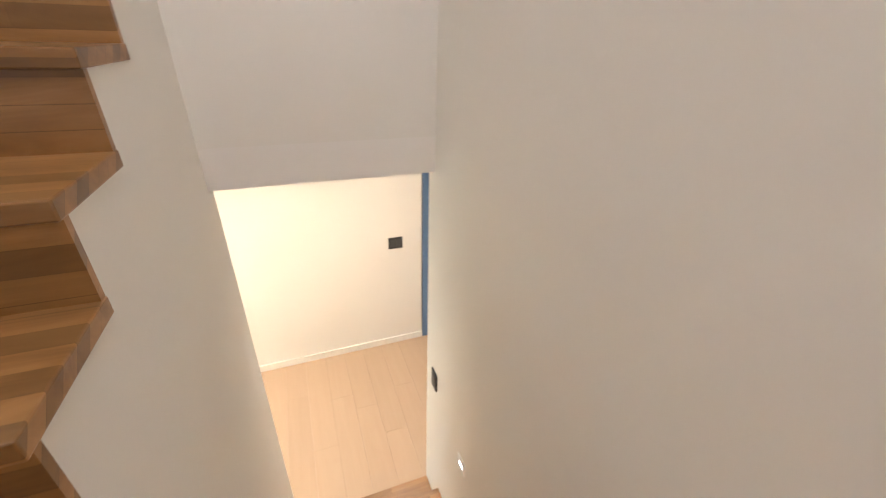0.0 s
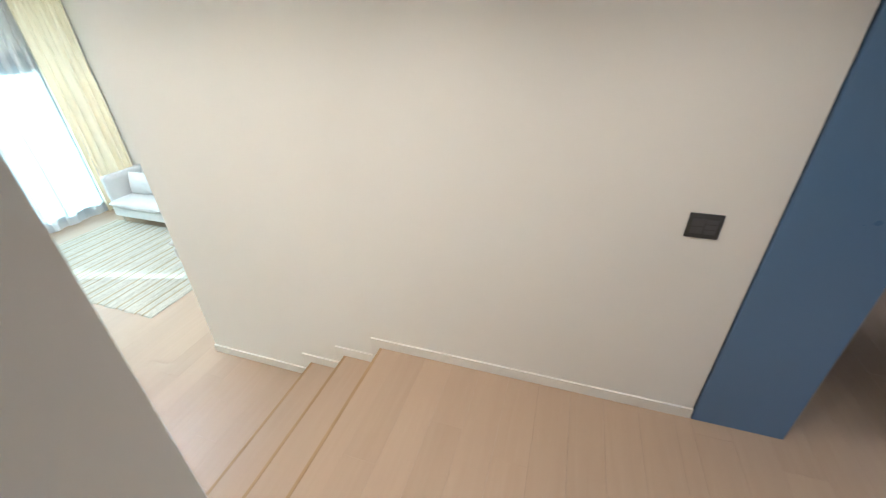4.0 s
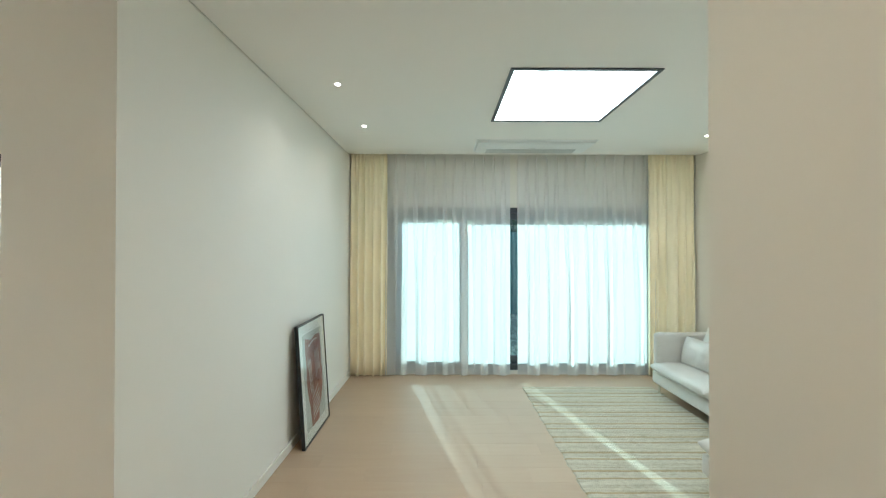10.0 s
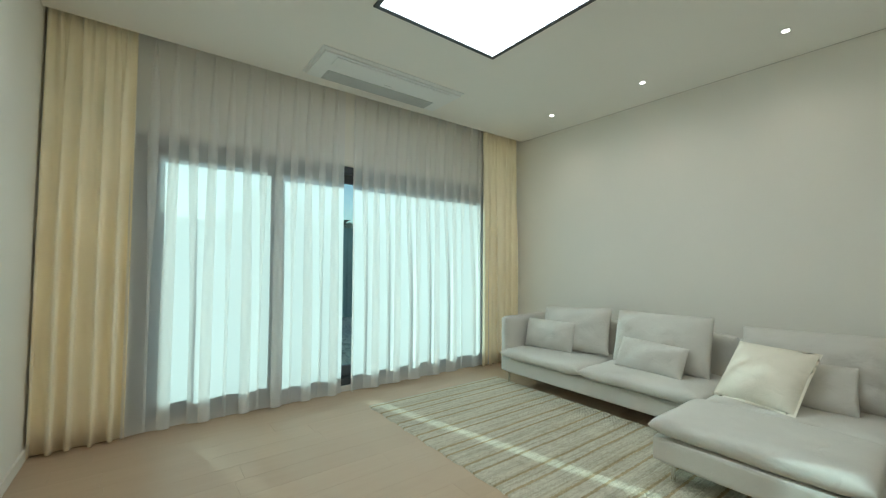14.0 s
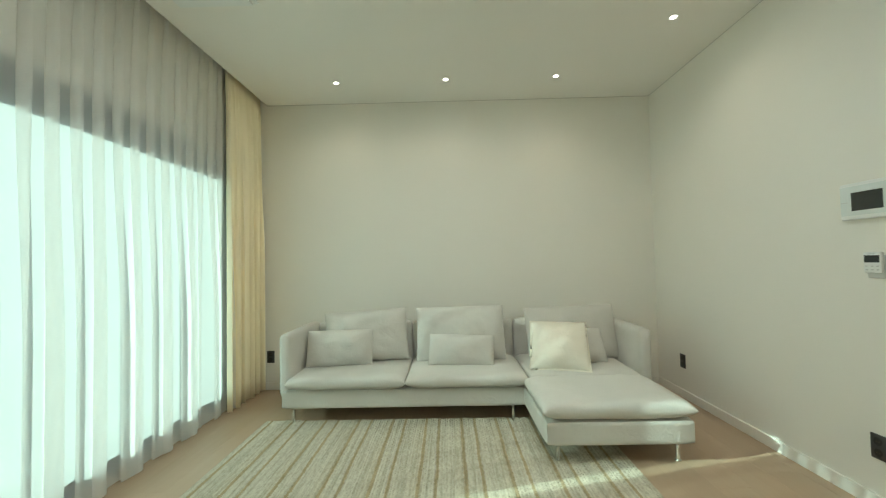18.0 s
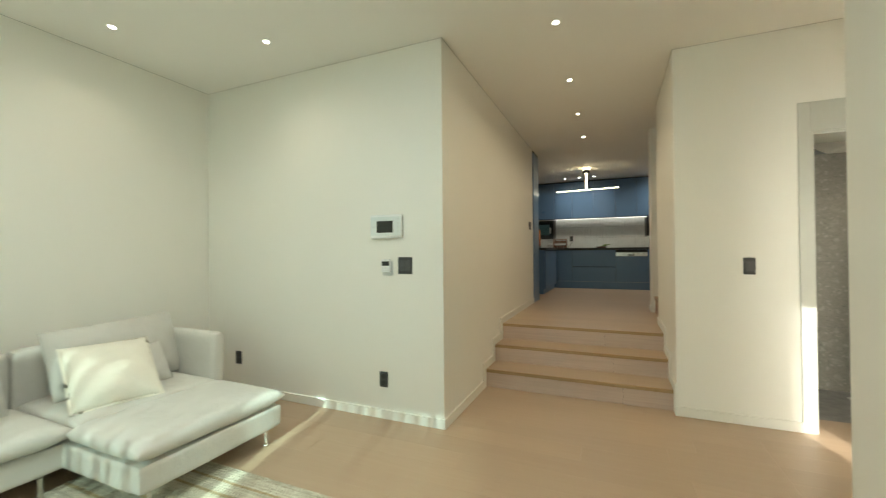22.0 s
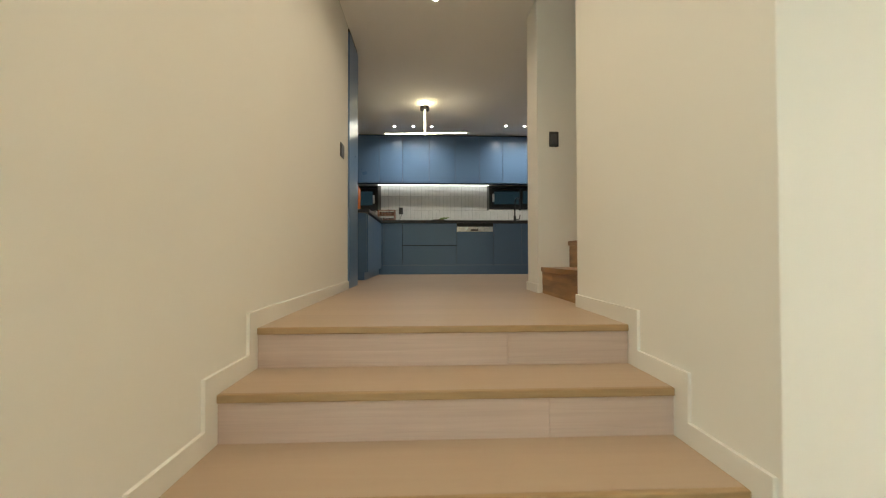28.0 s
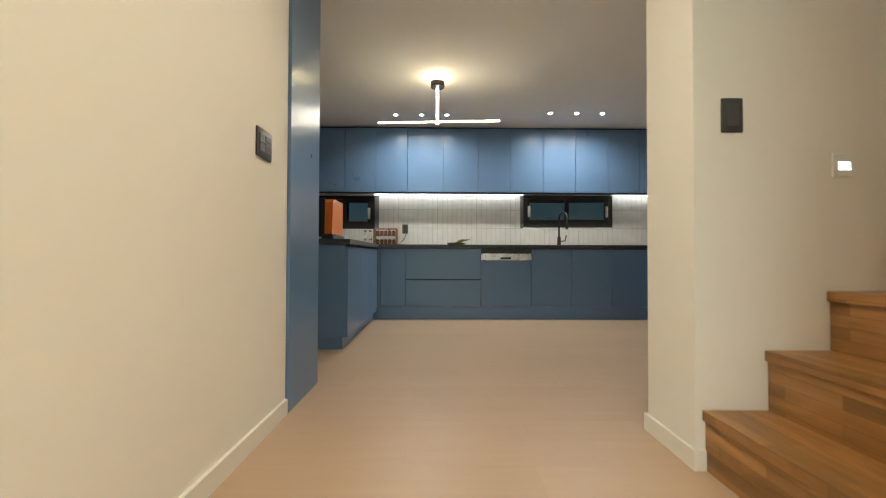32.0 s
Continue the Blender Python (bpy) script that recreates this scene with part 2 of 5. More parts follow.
def voile(name, color, clear):
    """Thin woven cloth that lets light through between and in its threads."""
    m = bpy.data.materials.new(name)
    m.use_nodes = True
    nt = m.node_tree
    nt.nodes.clear()
    pos = place(nt, (900, 900, 900))
    weave = node(nt, "ShaderNodeTexNoise", Scale=0.5, Detail=2.0)
    nt.links.new(pos, weave.inputs["Vector"])
    d = node(nt, "ShaderNodeBsdfDiffuse", Color=(*color, 1))
    tr = node(nt, "ShaderNodeBsdfTranslucent", Color=(*color, 1))
    tp = node(nt, "ShaderNodeBsdfTransparent", Color=(1, 1, 1, 1))
    a = nt.nodes.new("ShaderNodeMixShader")
    a.inputs["Fac"].default_value = 0.66
    c = nt.nodes.new("ShaderNodeMixShader")
    rr = node(nt, "ShaderNodeMapRange")
    rr.inputs["To Min"].default_value, rr.inputs["To Max"].default_value = clear - 0.06, clear + 0.06
    o = nt.nodes.new("ShaderNodeOutputMaterial")
    nt.links.new(weave.outputs["Fac"], rr.inputs["Value"])
    nt.links.new(rr.outputs["Result"], c.inputs["Fac"])
    nt.links.new(d.outputs[0], a.inputs[1])
    nt.links.new(tr.outputs[0], a.inputs[2])
    nt.links.new(a.outputs[0], c.inputs[1])
    nt.links.new(tp.outputs[0], c.inputs[2])
    nt.links.new(c.outputs[0], o.inputs["Surface"])
    return m


def cloth(name, color, rough=0.9, weave=700.0, var=0.05, crease=0.0):
    m, nt, b = base(name, rough, 0, color)
    b.inputs["Sheen Weight"].default_value = 0.15
    pos = place(nt)
    n1 = node(nt, "ShaderNodeTexNoise", Scale=2.5, Detail=3.0)
    n2 = node(nt, "ShaderNodeTexNoise", Scale=weave, Detail=2.0)
    for n in (n1, n2):
        nt.links.new(pos, n.inputs["Vector"])
    lo, hi = [tuple(min(1, c * k) for c in color) for k in (1 - var, 1 + var)]
    nt.links.new(ramp(nt, n1.outputs["Fac"], [(0.3, lo), (0.7, hi)]), b.inputs["Base Color"])
    n3 = node(nt, "ShaderNodeTexNoise", Scale=13.0, Detail=4.0, Distortion=1.2)
    nt.links.new(pos, n3.inputs["Vector"])
    mixh = nt.nodes.new("ShaderNodeMath")
    mixh.operation = "MULTIPLY_ADD"
    mixh.inputs[1].default_value = crease
    nt.links.new(n3.outputs["Fac"], mixh.inputs[0])
    nt.links.new(n2.outputs["Fac"], mixh.inputs[2])
    bump(nt, b, mixh.outputs[0], 0.4, 0.0014)
    return m


PAINT = surface("wall_paint", (0.80, 0.785, 0.735), 0.75, var=0.012, scale=1.2, fine=260, relief=0.10, dist=0.001)
CEIL = surface("ceiling_paint", (0.82, 0.805, 0.77), 0.8, var=0.01, scale=1.0, fine=240, relief=0.08, dist=0.001)
TRIM = surface("white_trim", (0.78, 0.76, 0.71), 0.45, var=0.015, scale=4, relief=0.03)
OAK = wood("pale_oak", [(0.25, (0.445, 0.325, 0.223)), (0.55, (0.46, 0.34, 0.236)), (0.8, (0.478, 0.355, 0.249))], (1.6, 22, 22), 0.38, 0.05)
RISER = wood("ash_pink_oak", [(0.25, (0.50, 0.375, 0.31)), (0.55, (0.56, 0.43, 0.36)), (0.8, (0.60, 0.47, 0.40))], (1.8, 26, 60), 0.42, 0.06)
NOSE = wood("oak_nosing", [(0.25, (0.30, 0.19, 0.09)), (0.55, (0.37, 0.245, 0.12)), (0.8, (0.44, 0.30, 0.16))], (2.5, 40, 40), 0.38, 0.08)
TEAK = wood("butcher_block", [(0.25, (0.165, 0.078, 0.025)), (0.5, (0.29, 0.145, 0.047)), (0.8, (0.42, 0.228, 0.082))], (14, 2.2, 14), 0.33, 0.08, staves=(0.38, 0.042))
SUB = surface("subfloor", (0.12, 0.09, 0.07), 0.9)
BLUE = surface("blue_lacquer", (0.118, 0.205, 0.355), 0.28, var=0.025, scale=2, fine=300, relief=0.0, uneven=0.015)
# Door blue at a quarter: shade in gaps and recesses put into colour
BLUESHADE = surface("blue_carcass_shaded", (0.028, 0.048, 0.085), 0.5, var=0.03)
STONE = surface("dark_stone_top", (0.045, 0.043, 0.045), 0.35, var=0.25, scale=60, fine=300, relief=0.03)
BLACK = surface("black_plastic", (0.018, 0.018, 0.019), 0.4, var=0.05, relief=0.03)
CHAR = surface("charcoal_plate", (0.045, 0.046, 0.047), 0.42, var=0.05, relief=0.03)
ALU = surface("grey_window_frame", (0.055, 0.06, 0.068), 0.4, 0.2, var=0.04, relief=0.02)
WHITEPL = surface("white_plastic", (0.78, 0.80, 0.80), 0.35, var=0.01, relief=0.02)
GREYPL = surface("grey_plastic", (0.55, 0.57, 0.57), 0.45, var=0.02, relief=0.02)
STEEL = surface("brushed_steel", (0.70, 0.69, 0.67), 0.28, 1.0, var=0.03, scale=30, relief=0.02)
CHROME = surface("chrome", (0.80, 0.80, 0.79), 0.12, 1.0, var=0.02, relief=0.0)
GLASS = pane("tinted_glass", (0.825, 1.0, 0.985))
CLEAR = pane("clear_glass", (0.97, 0.98, 0.97))
SHEER = voile("sheer_voile", (0.965, 0.965, 0.955), 0.205)
DENSE = voile("dense_curtain", (0.90, 0.90, 0.88), 0.15)
DRAPE = cloth("cream_drape", (0.965, 0.885, 0.68), 0.85, 500, 0.04)
SOFA = cloth("grey_white_cotton", (0.60, 0.585, 0.55), 0.95, 420, 0.05, 9.0)
CREAM = cloth("cream_linen", (0.80, 0.765, 0.67), 0.95, 420, 0.05, 9.0)
TILE = surface("white_glazed_tile", (0.62, 0.62, 0.60), 0.18, var=0.05, scale=9, fine=30, relief=0.06, dist=0.002)
GROUT = surface("grey_grout", (0.15, 0.15, 0.145), 0.9)
DOORGREY = surface("grey_green_door_paint", (0.50, 0.505, 0.46), 0.45, var=0.02, relief=0.03)
PORCELAIN = surface("porcelain", (0.80, 0.80, 0.77), 0.12, var=0.01, relief=0.0)
PANEL = glow("light_panel", (0.93, 1.0, 0.98), 6.8)
LENS = glow("downlight_lens", (1.0, 0.90, 0.74), 15.0)
LENSK = glow("kitchen_downlight_lens", (1.0, 0.95, 0.88), 22.0)
STRIP = glow("led_strip", (1.0, 0.97, 0.90), 2.8)
BARGLOW = glow("pendant_bar", (1.0, 0.84, 0.56), 9.0)
STEPGLOW = glow("step_lamp", (1.0, 0.93, 0.80), 2.0)
ROCKER = surface("graphite_rocker", (0.075, 0.077, 0.08), 0.38, var=0.05, relief=0.03)
DISPLAY = surface("dark_display", (0.03, 0.034, 0.034), 0.2, var=0.02, relief=0)

# ---- structure ----
Z, H = 0.504, 2.91
RUN = (1.0, 1.325, 1.64)  # nosings of the three hall steps
RISE = 0.168

built("wall_west", bx(-2.70, -2.545, -4.05, 0.15, 0, H), PAINT, "white painted wall behind the sofa")
built("wall_hall", prism([(-2.545, 0), (0, 0), (0, 3.595), (-0.15, 3.595), (-0.15, 0.15), (-2.545, 0.15)], 0, H), PAINT, "white painted wall with a corner into the hall")
WX0, WX1, WZ0, WZ1 = -2.02, 1.525, 0.05, 2.235
built("wall_window", join(
    bx(-2.70, WX0, -4.30, -4.08, -0.2, 3.1), bx(WX1, 2.18, -4.30, -4.08, -0.2, 3.1),
    bx(WX0, WX1, -4.30, -4.08, WZ1, 3.1), bx(WX0, WX1, -4.30, -4.08, -0.2, WZ0)), PAINT, "white painted wall around the wide window")
built("wall_east", prism([(2.03, -4.08), (2.117, -0.365), (2.57, -0.36), (2.57, -0.50), (2.18, -0.50), (2.18, -4.08)], 0, H), PAINT, "white painted wall with a return towards the side door")
built("wall_side_door", join(bx(2.57, 3.45, -0.50, -0.36, 2.035, H), bx(3.45, 3.90, -0.50, -0.36, 0, H)), PAINT, "white painted wall over the side doorway")
built("door_track", bx(2.57, 3.45, -0.475, -0.385, 2.0, 2.034), BLACK, "black sliding door track in the doorway head")
built("wall_alcove_end", bx(3.75, 3.90, -0.36, 0.92, 0, H), PAINT)
built("wall_bath_front", join(prism([(1.61, 0.92), (2.455, 0.92), (2.455, 1.24), (1.73, 1.24), (1.73, 2.13), (1.61, 2.13)], 0, H),
      bx(2.455, 3.205, 0.92, 1.24, 2.141, H), bx(3.205, 4.10, 0.92, 1.24, 0, H)), PAINT, "white painted wall around the bathroom door")
SAW0, SAWRUN, SAWRISE = 2.148, 0.235, 0.167  # upper flight: first nosing at floor level and its steps down
saw = [(1.61, 0.0), (1.61, 3.52)]
for k in range(9):
    x = SAW0 + SAWRUN * k
    saw += [(x - 0.031, 3.554 - SAWRISE * k - 0.032), (x - 0.031, 3.554 - SAWRISE * (k + 1) - 0.032)]
saw += [(5.0, saw[-1][1]), (5.0, 0.0)]
built("wall_stair_side", prism(saw, 2.13, 2.253, "y"), PAINT, "white painted wall under the sawtooth of the upper flight")
built("wall_stair_right", bx(1.62, 5.0, 3.11, 3.42, Z - 0.5, 5.6), PAINT, "white painted wall beside the wooden stairs")
built("wall_stair_end", bx(5.0, 5.15, 1.1, 3.42, 0, 5.6), PAINT)
built("wall_stair_outer", bx(0.8, 5.0, 1.15, 1.30, H + 0.15, 5.6), PAINT)
built("wall_stair_back", bx(0.65, 0.8, 1.15, 3.42, 3.55, 5.6), PAINT)
built("wall_landing_side", bx(0.8, 1.615, 3.11, 3.42, 3.06, 5.6), PAINT)
built("wall_header", bx(0.65, 1.695, 1.30, 3.11, H + 0.15, 3.55), PAINT, "white painted wall face over the stair opening")
built("ceiling_stairs", bx(0.65, 5.15, 1.15, 3.42, 5.6, 5.75), CEIL)
built("ceiling", prism([(-2.70, -3.925), (2.18, -3.925), (2.18, -2.70), (3.90, -2.70), (3.90, 1.30), (1.695, 1.30), (1.695, 3.11), (1.615, 3.11), (1.615, 3.42), (3.90, 3.42), (3.90, 7.15), (-2.70, 7.15)], H, H + 0.15), CEIL, "white painted flat ceiling")
built("ceiling_curtain_box", bx(-2.70, 2.18, -4.08, -3.925, 3.06, 3.2), CEIL)
built("wall_slot_west", join(bx(-2.70, -2.545, -4.08, -3.925, H, 3.06), bx(-2.70, -2.545, -4.08, -4.05, 0, H)), PAINT)
built("wall_slot_east", bx(2.03, 2.18, -4.08, -3.925, H, 3.06), PAINT)
built("wall_kitchen_back", join(bx(-2.15, -0.93, 6.98, 7.15, Z - 0.5, H), bx(-0.93, -0.138, 6.98, 7.15, Z - 0.5, 1.60), bx(-0.93, -0.138, 6.98, 7.15, 2.04, H),
      bx(-0.138, 1.845, 6.98, 7.15, Z - 0.5, H), bx(1.845, 3.036, 6.98, 7.15, Z - 0.5, 1.635), bx(1.845, 3.036, 6.98, 7.15, 2.057, H), bx(3.036, 4.0, 6.98, 7.15, Z - 0.5, H)), PAINT)
built("wall_kitchen_left", bx(-2.15, -2.0, 3.595, 6.98, 0, H), PAINT)
built("wall_kitchen_front", bx(-2.0, -0.15, 3.45, 3.595, 0, H), PAINT)
built("wall_kitchen_right", bx(3.85, 4.0, 3.42, 6.98, 0, H), PAINT)
built("wall_bath_back", bx(1.73, 3.98, 2.115, 2.129, -0.1, 2.30), GROUT, "bathroom wall of large grey terrazzo tiles")
built("wall_bath_end", bx(3.98, 4.10, 1.24, 2.128, -0.1, H), GROUT, "bathroom end wall of large grey terrazzo tiles")
built("wall_side_room", join(bx(3.75, 3.90, -2.55, -0.50, 0, H), bx(2.18, 2.28, -2.70, -2.55, 0, H), bx(3.72, 3.90, -2.70, -2.55, 0, H), bx(2.28, 3.72, -2.70, -2.55, 2.65, H)), PAINT, "white painted walls of the bright side room")

# sub-floors
built("floor_base_living", prism([(-2.70, -4.08), (2.18, -4.08), (2.18, -2.7), (4.0, -2.7), (4.0, 1.62), (-2.70, 1.62)], -0.2, -0.014), SUB)
built("floor_base_hall", bx(-2.2, 1.9, 1.79, 7.15, Z - 0.45, Z - 0.014), SUB)
built("floor_base_kitchen", bx(1.9, 4.0, 3.42, 7.15, Z - 0.45, Z - 0.014), SUB)
built("floor_bath", bx(1.73, 3.98, 1.24, 2.114, -0.1, -0.004), surface("bath_floor_tile", (0.24, 0.235, 0.225), 0.4, var=0.25, scale=12, fine=80, relief=0.1), "grey stone tiled bathroom floor")
built("ceiling_bath", prism([(1.73, 2.88), (1.94, 2.88), (3.0, 2.196), (3.978, 2.196), (3.978, 2.29), (3.03, 2.29), (1.98, 2.97), (1.73, 2.97)], 1.24, 2.114, "y"), CEIL, "sloping white ceiling under the stairs")
built("ground", bx(-300, 300, -600, 300, -0.6, -0.28), surface("gravel_ground", (0.34, 0.33, 0.30), 0.9, var=0.35, scale=8, fine=40, relief=0.8, dist=0.03), "pale gravel ground of the yard")

# baseboards
BT, BH = 0.013, 0.072


def skirting(*runs):
    return join(*[bx(*r, bev=0.002, seg=1) for r in runs])


built("baseboard", skirting((-2.545, -2.545 + BT, -4.05, -BT, 0, BH)), TRIM, "white painted baseboard")
built("baseboard", skirting((-2.545 + BT, BT, -BT, 0, 0, BH)), TRIM, "white painted baseboard")
built("baseboard", prism([(2.03 - BT, -4.08), (2.03, -4.08), (2.105, -0.36), (2.105, -0.36 + BT), (2.105 - BT, -0.36 + BT)], 0, BH), TRIM, "white painted baseboard")
built("baseboard", skirting((2.105, 2.57, -0.36, -0.36 + BT, 0, BH)), TRIM, "white painted baseboard")
built("baseboard", skirting((1.61, 2.384, 0.92 - BT, 0.92, 0, BH)), TRIM, "white painted baseboard")
built("baseboard", skirting((3.26, 3.75, 0.92 - BT, 0.92, 0, BH)), TRIM, "white painted baseboard")
built("baseboard", skirting((3.75 - BT, 3.75, -2.55, -0.50, 0, BH)), TRIM, "white painted baseboard")
built("baseboard", skirting((1.62 - BT, 1.62, 3.11 - BT, 3.42 + BT, Z, Z + BH), (1.62, 1.653, 3.11 - BT, 3.11, Z, Z + BH), (1.62, 3.2, 3.42, 3.42 + BT, Z, Z + BH)), TRIM, "white painted baseboard")


def step_skirting(x0, x1, ya, yb):
    low, high = [(ya, 0.0)], [(ya, BH)]
    for k, y in enumerate(RUN):
        z0, z1 = RISE * k, RISE * (k + 1)
        low += [(y + 0.02, z0), (y + 0.02, z1)]
        high += [(y - 0.065, z0 + BH), (y - 0.065, z1 + BH)]
    low.append((yb, Z))
    high.append((yb, Z + BH))
    return prism(low + high[::-1], x0, x1, "x")


built("baseboard", step_skirting(0, BT, 0.0, 3.595), TRIM, "white painted baseboard that climbs the hall steps")
built("baseboard", step_skirting(1.61 - BT, 1.61, 0.92 - BT, 2.253), TRIM, "white painted baseboard that climbs the hall steps")

# the three hall steps
hall_stairs = built("hall_stairs", bx(0.0, 1.61, RUN[0] + 0.02, RUN[2] + 0.2, -0.1, 0.1), SUB, "three low oak steps from the living room up to the hall")
for k, y in enumerate(RUN):
    z = RISE * (k + 1)
    split = (1.22, 1.15, 1.07)[k]
    for a, b in ((BT, split - 0.0006), (split + 0.0006, 1.61 - BT)):
        part("riser", bx(a, b, y + 0.012, y + 0.026, z - RISE, z - 0.026), RISER, hall_stairs, "pinkish ash-toned riser board")
    end = RUN[k + 1] + 0.02 if k < 2 else y + 0.16
    tr = part("tread", bx(BT, 1.61 - BT, y + 0.022, end, z - 0.026, z), OAK, hall_stairs, "pale oak tread")
    part("nosing", bx(BT, 1.61 - BT, y, y + 0.022, z - 0.028, z + 0.001, 0.004), NOSE, tr, "darker oak nosing strip")
    if k < 2:
        part("carcass", bx(BT, 1.61 - BT, y + 0.03, end, 0.0, z - 0.03), SUB, hall_stairs)

# the wooden staircase: lower flight, landing, upper flight
staircase = built("staircase", bx(3.45, 4.99, 2.256, 3.105, 1.95, 2.13), SUB, "oiled butcher-block wooden staircase with a landing")
LRUN, LRISE, LX = 0.2225, 0.2085, 1.642
for k in range(8):
    x, z = LX + LRUN * k, Z + LRISE * (k + 1)
    end = x + LRUN + 0.03 if k < 7 else 3.46
    part("tread", bx(x, end, 2.256, 3.107, z - 0.036, z, 0.003), TEAK, staircase)
    part("riser", bx(x + 0.012, x + 0.03, 2.256, 3.107, z - LRISE, z - 0.036), TEAK, staircase)
part("landing", bx(4.11, 4.99, 1.31, 2.2555, Z + LRISE * 8 - 0.036, Z + LRISE * 8, 0.003), TEAK, staircase)
part("landing", bx(3.462, 4.99, 2.256, 3.107, Z + LRISE * 8 - 0.036, Z + LRISE * 8, 0.003), TEAK, staircase)
for k in range(8):
    x, z = SAW0 + SAWRUN * k, 3.554 - SAWRISE * k
    back = x - SAWRUN - 0.03 if k else 1.7
    part("tread", bx(back, x, 1.31, 2.259, z - 0.032, z, 0.003), TEAK, staircase)
    part("riser", bx(x - 0.03, x - 0.014, 1.31, 2.256, z - SAWRISE, z - 0.032), TEAK, staircase)

# ---- window, glass, track ----
win = built("window_1", join(bx(WX0, WX1, -4.24, -4.10, WZ0, WZ0 + 0.07, 0.004), bx(WX0, WX1, -4.24, -4.10, WZ1 - 0.07, WZ1, 0.004),
      bx(WX0, WX0 + 0.06, -4.24, -4.10, WZ0 + 0.07, WZ1 - 0.07, 0.004), bx(WX1 - 0.06, WX1, -4.24, -4.10, WZ0 + 0.07, WZ1 - 0.07, 0.004)), ALU, "wide dark grey aluminium sliding window")


def sash(x0, x1, y, z0, z1, w, parent, mat=ALU, glass=GLASS):
    s = part("sash", join(bx(x0, x0 + w, y, y + 0.045, z0, z1, 0.003), bx(x1 - w, x1, y, y + 0.045, z0, z1, 0.003),
             bx(x0 + w, x1 - w, y, y + 0.045, z0, z0 + w * 1.2, 0.003), bx(x0 + w, x1 - w, y, y + 0.045, z1 - w, z1, 0.003)), mat, parent)
    p = part("pane", bx(x0 + w, x1 - w, y + 0.018, y + 0.026, z0 + w * 1.2, z1 - w), glass, s)
    return s


sash(0.50, WX1 - 0.06, -4.165, WZ0 + 0.07, WZ1 - 0.07, 0.085, win)
sash(WX0 + 0.06, 0.62, -4.22, WZ0 + 0.07, WZ1 - 0.07, 0.085, win)
room_win = built("window_2", join(bx(2.28, 3.72, -2.66, -2.58, 0.0, 0.06), bx(2.28, 3.72, -2.66, -2.58, 2.59, 2.65), bx(2.28, 2.34, -2.66, -2.58, 0.06, 2.59), bx(3.66, 3.72, -2.66, -2.58, 0.06, 2.59)), ALU, "tall window of the side room")
pn = part("pane", bx(2.34, 3.66, -2.625, -2.617, 0.06, 2.59), CLEAR, room_win)
pn.visible_shadow = False


# ---- curtains ----
def drape(x0, x1, y, z0, z1, top_period, low_period, amp, fold, seed, flare=0.0, nz=16, per=26):
    """A hanging cloth: small pinched pleats at the top that open into deeper, wider folds below."""
    rnd = random.Random(seed)
    wide = x1 - x0
    n = int(abs(wide) / low_period * per)
    jit = [rnd.uniform(-0.35, 0.35) for _ in range(400)]
    bm = bmesh.new()
    rows = []
    for j in range(nz + 1):
        f = j / nz
        z = z1 + (z0 - z1) * f
        ease = min(1.0, max(0.0, (f - 0.03) / 0.5)) ** 0.7
        if top_period > 0.1:
            ease = min(1.0, max(0.0, (f - 0.27) / 0.5))
            ease = ease * ease * (3 - 2 * ease)
        row = []
        for i in range(n + 1):
            u = i / n
            s = u * abs(wide)
            c = s / low_period
            a, b = int(c) % 400, (int(c) + 1) % 400
            ph = 2 * math.pi * (c + (jit[a] * (1 - c % 1) + jit[b] * (c % 1)) * 0.6)
            tp = 2 * math.pi * s / top_period
            pleat = max(0.0, math.cos(tp)) ** 2
            tight = top_period * (0.24 + 0.24 * min(1.0, f / 0.2)) * (top_period > 0.1) * (1 - 0.12 * ease) * min(1.0, 0.35 + f * 12)
            wob = 0.25 * math.sin(ph * 0.5 + seed) * ease
            keep = 1 - 0.45 * ease if top_period > 0.1 else 1 - ease
            yy = y + keep * 0.034 * pleat + ease * amp * (math.cos(ph) * 0.5 + 0.5 + wob * 0.4)
            xx = s - ease * fold * math.sin(ph) - tight * math.sin(tp) + flare * f * (u - 0.5) * (1 if wide > 0 else 1)
            xx = min(max(xx, 0.0), abs(wide))
            row.append(bm.verts.new((x0 + math.copysign(xx, wide), yy, z + 0.004 * math.cos(ph) * (f > 0.99))))
        rows.append(row)
    for r0, r1 in zip(rows, rows[1:]):
        for i in range(n):
            bm.faces.new((r0[i], r0[i + 1], r1[i + 1], r1[i]))
    return bm


solo("sheer_curtain", drape(1.56, -0.092, -4.045, 0.012, 3.04, 0.130, 0.260, 0.058, 0.030, 1, per=64), SHEER, (0.7, -4.02, 0.01), "white sheer voile curtain with pinch pleats before the window", "curtain", "sheer curtains", True)
solo("sheer_curtain", drape(-0.188, -2.0, -4.045, 0.012, 3.04, 0.130, 0.260, 0.058, 0.030, 5, per=64), SHEER, (-1.1, -4.02, 0.01), "white sheer voile curtain with pinch pleats before the window", "curtain", "sheer curtains", True)
for xa, xb, sd in ((2.015, 1.54, 11), (-1.905, -2.535, 12)):
    d = solo("drape_curtain", drape(xa, xb, -4.015, 0.012, 3.04, 0.06, 0.10 if sd == 11 else 0.115, 0.08, 0.036, sd, per=18), DRAPE, ((xa + xb) / 2, -3.98, 0.01), "heavy cream yellow drape gathered beside the window", "curtain", "cream drapes", True)
    sol = d.modifiers.new("thick", "SOLIDIFY")
    sol.thickness = 0.004
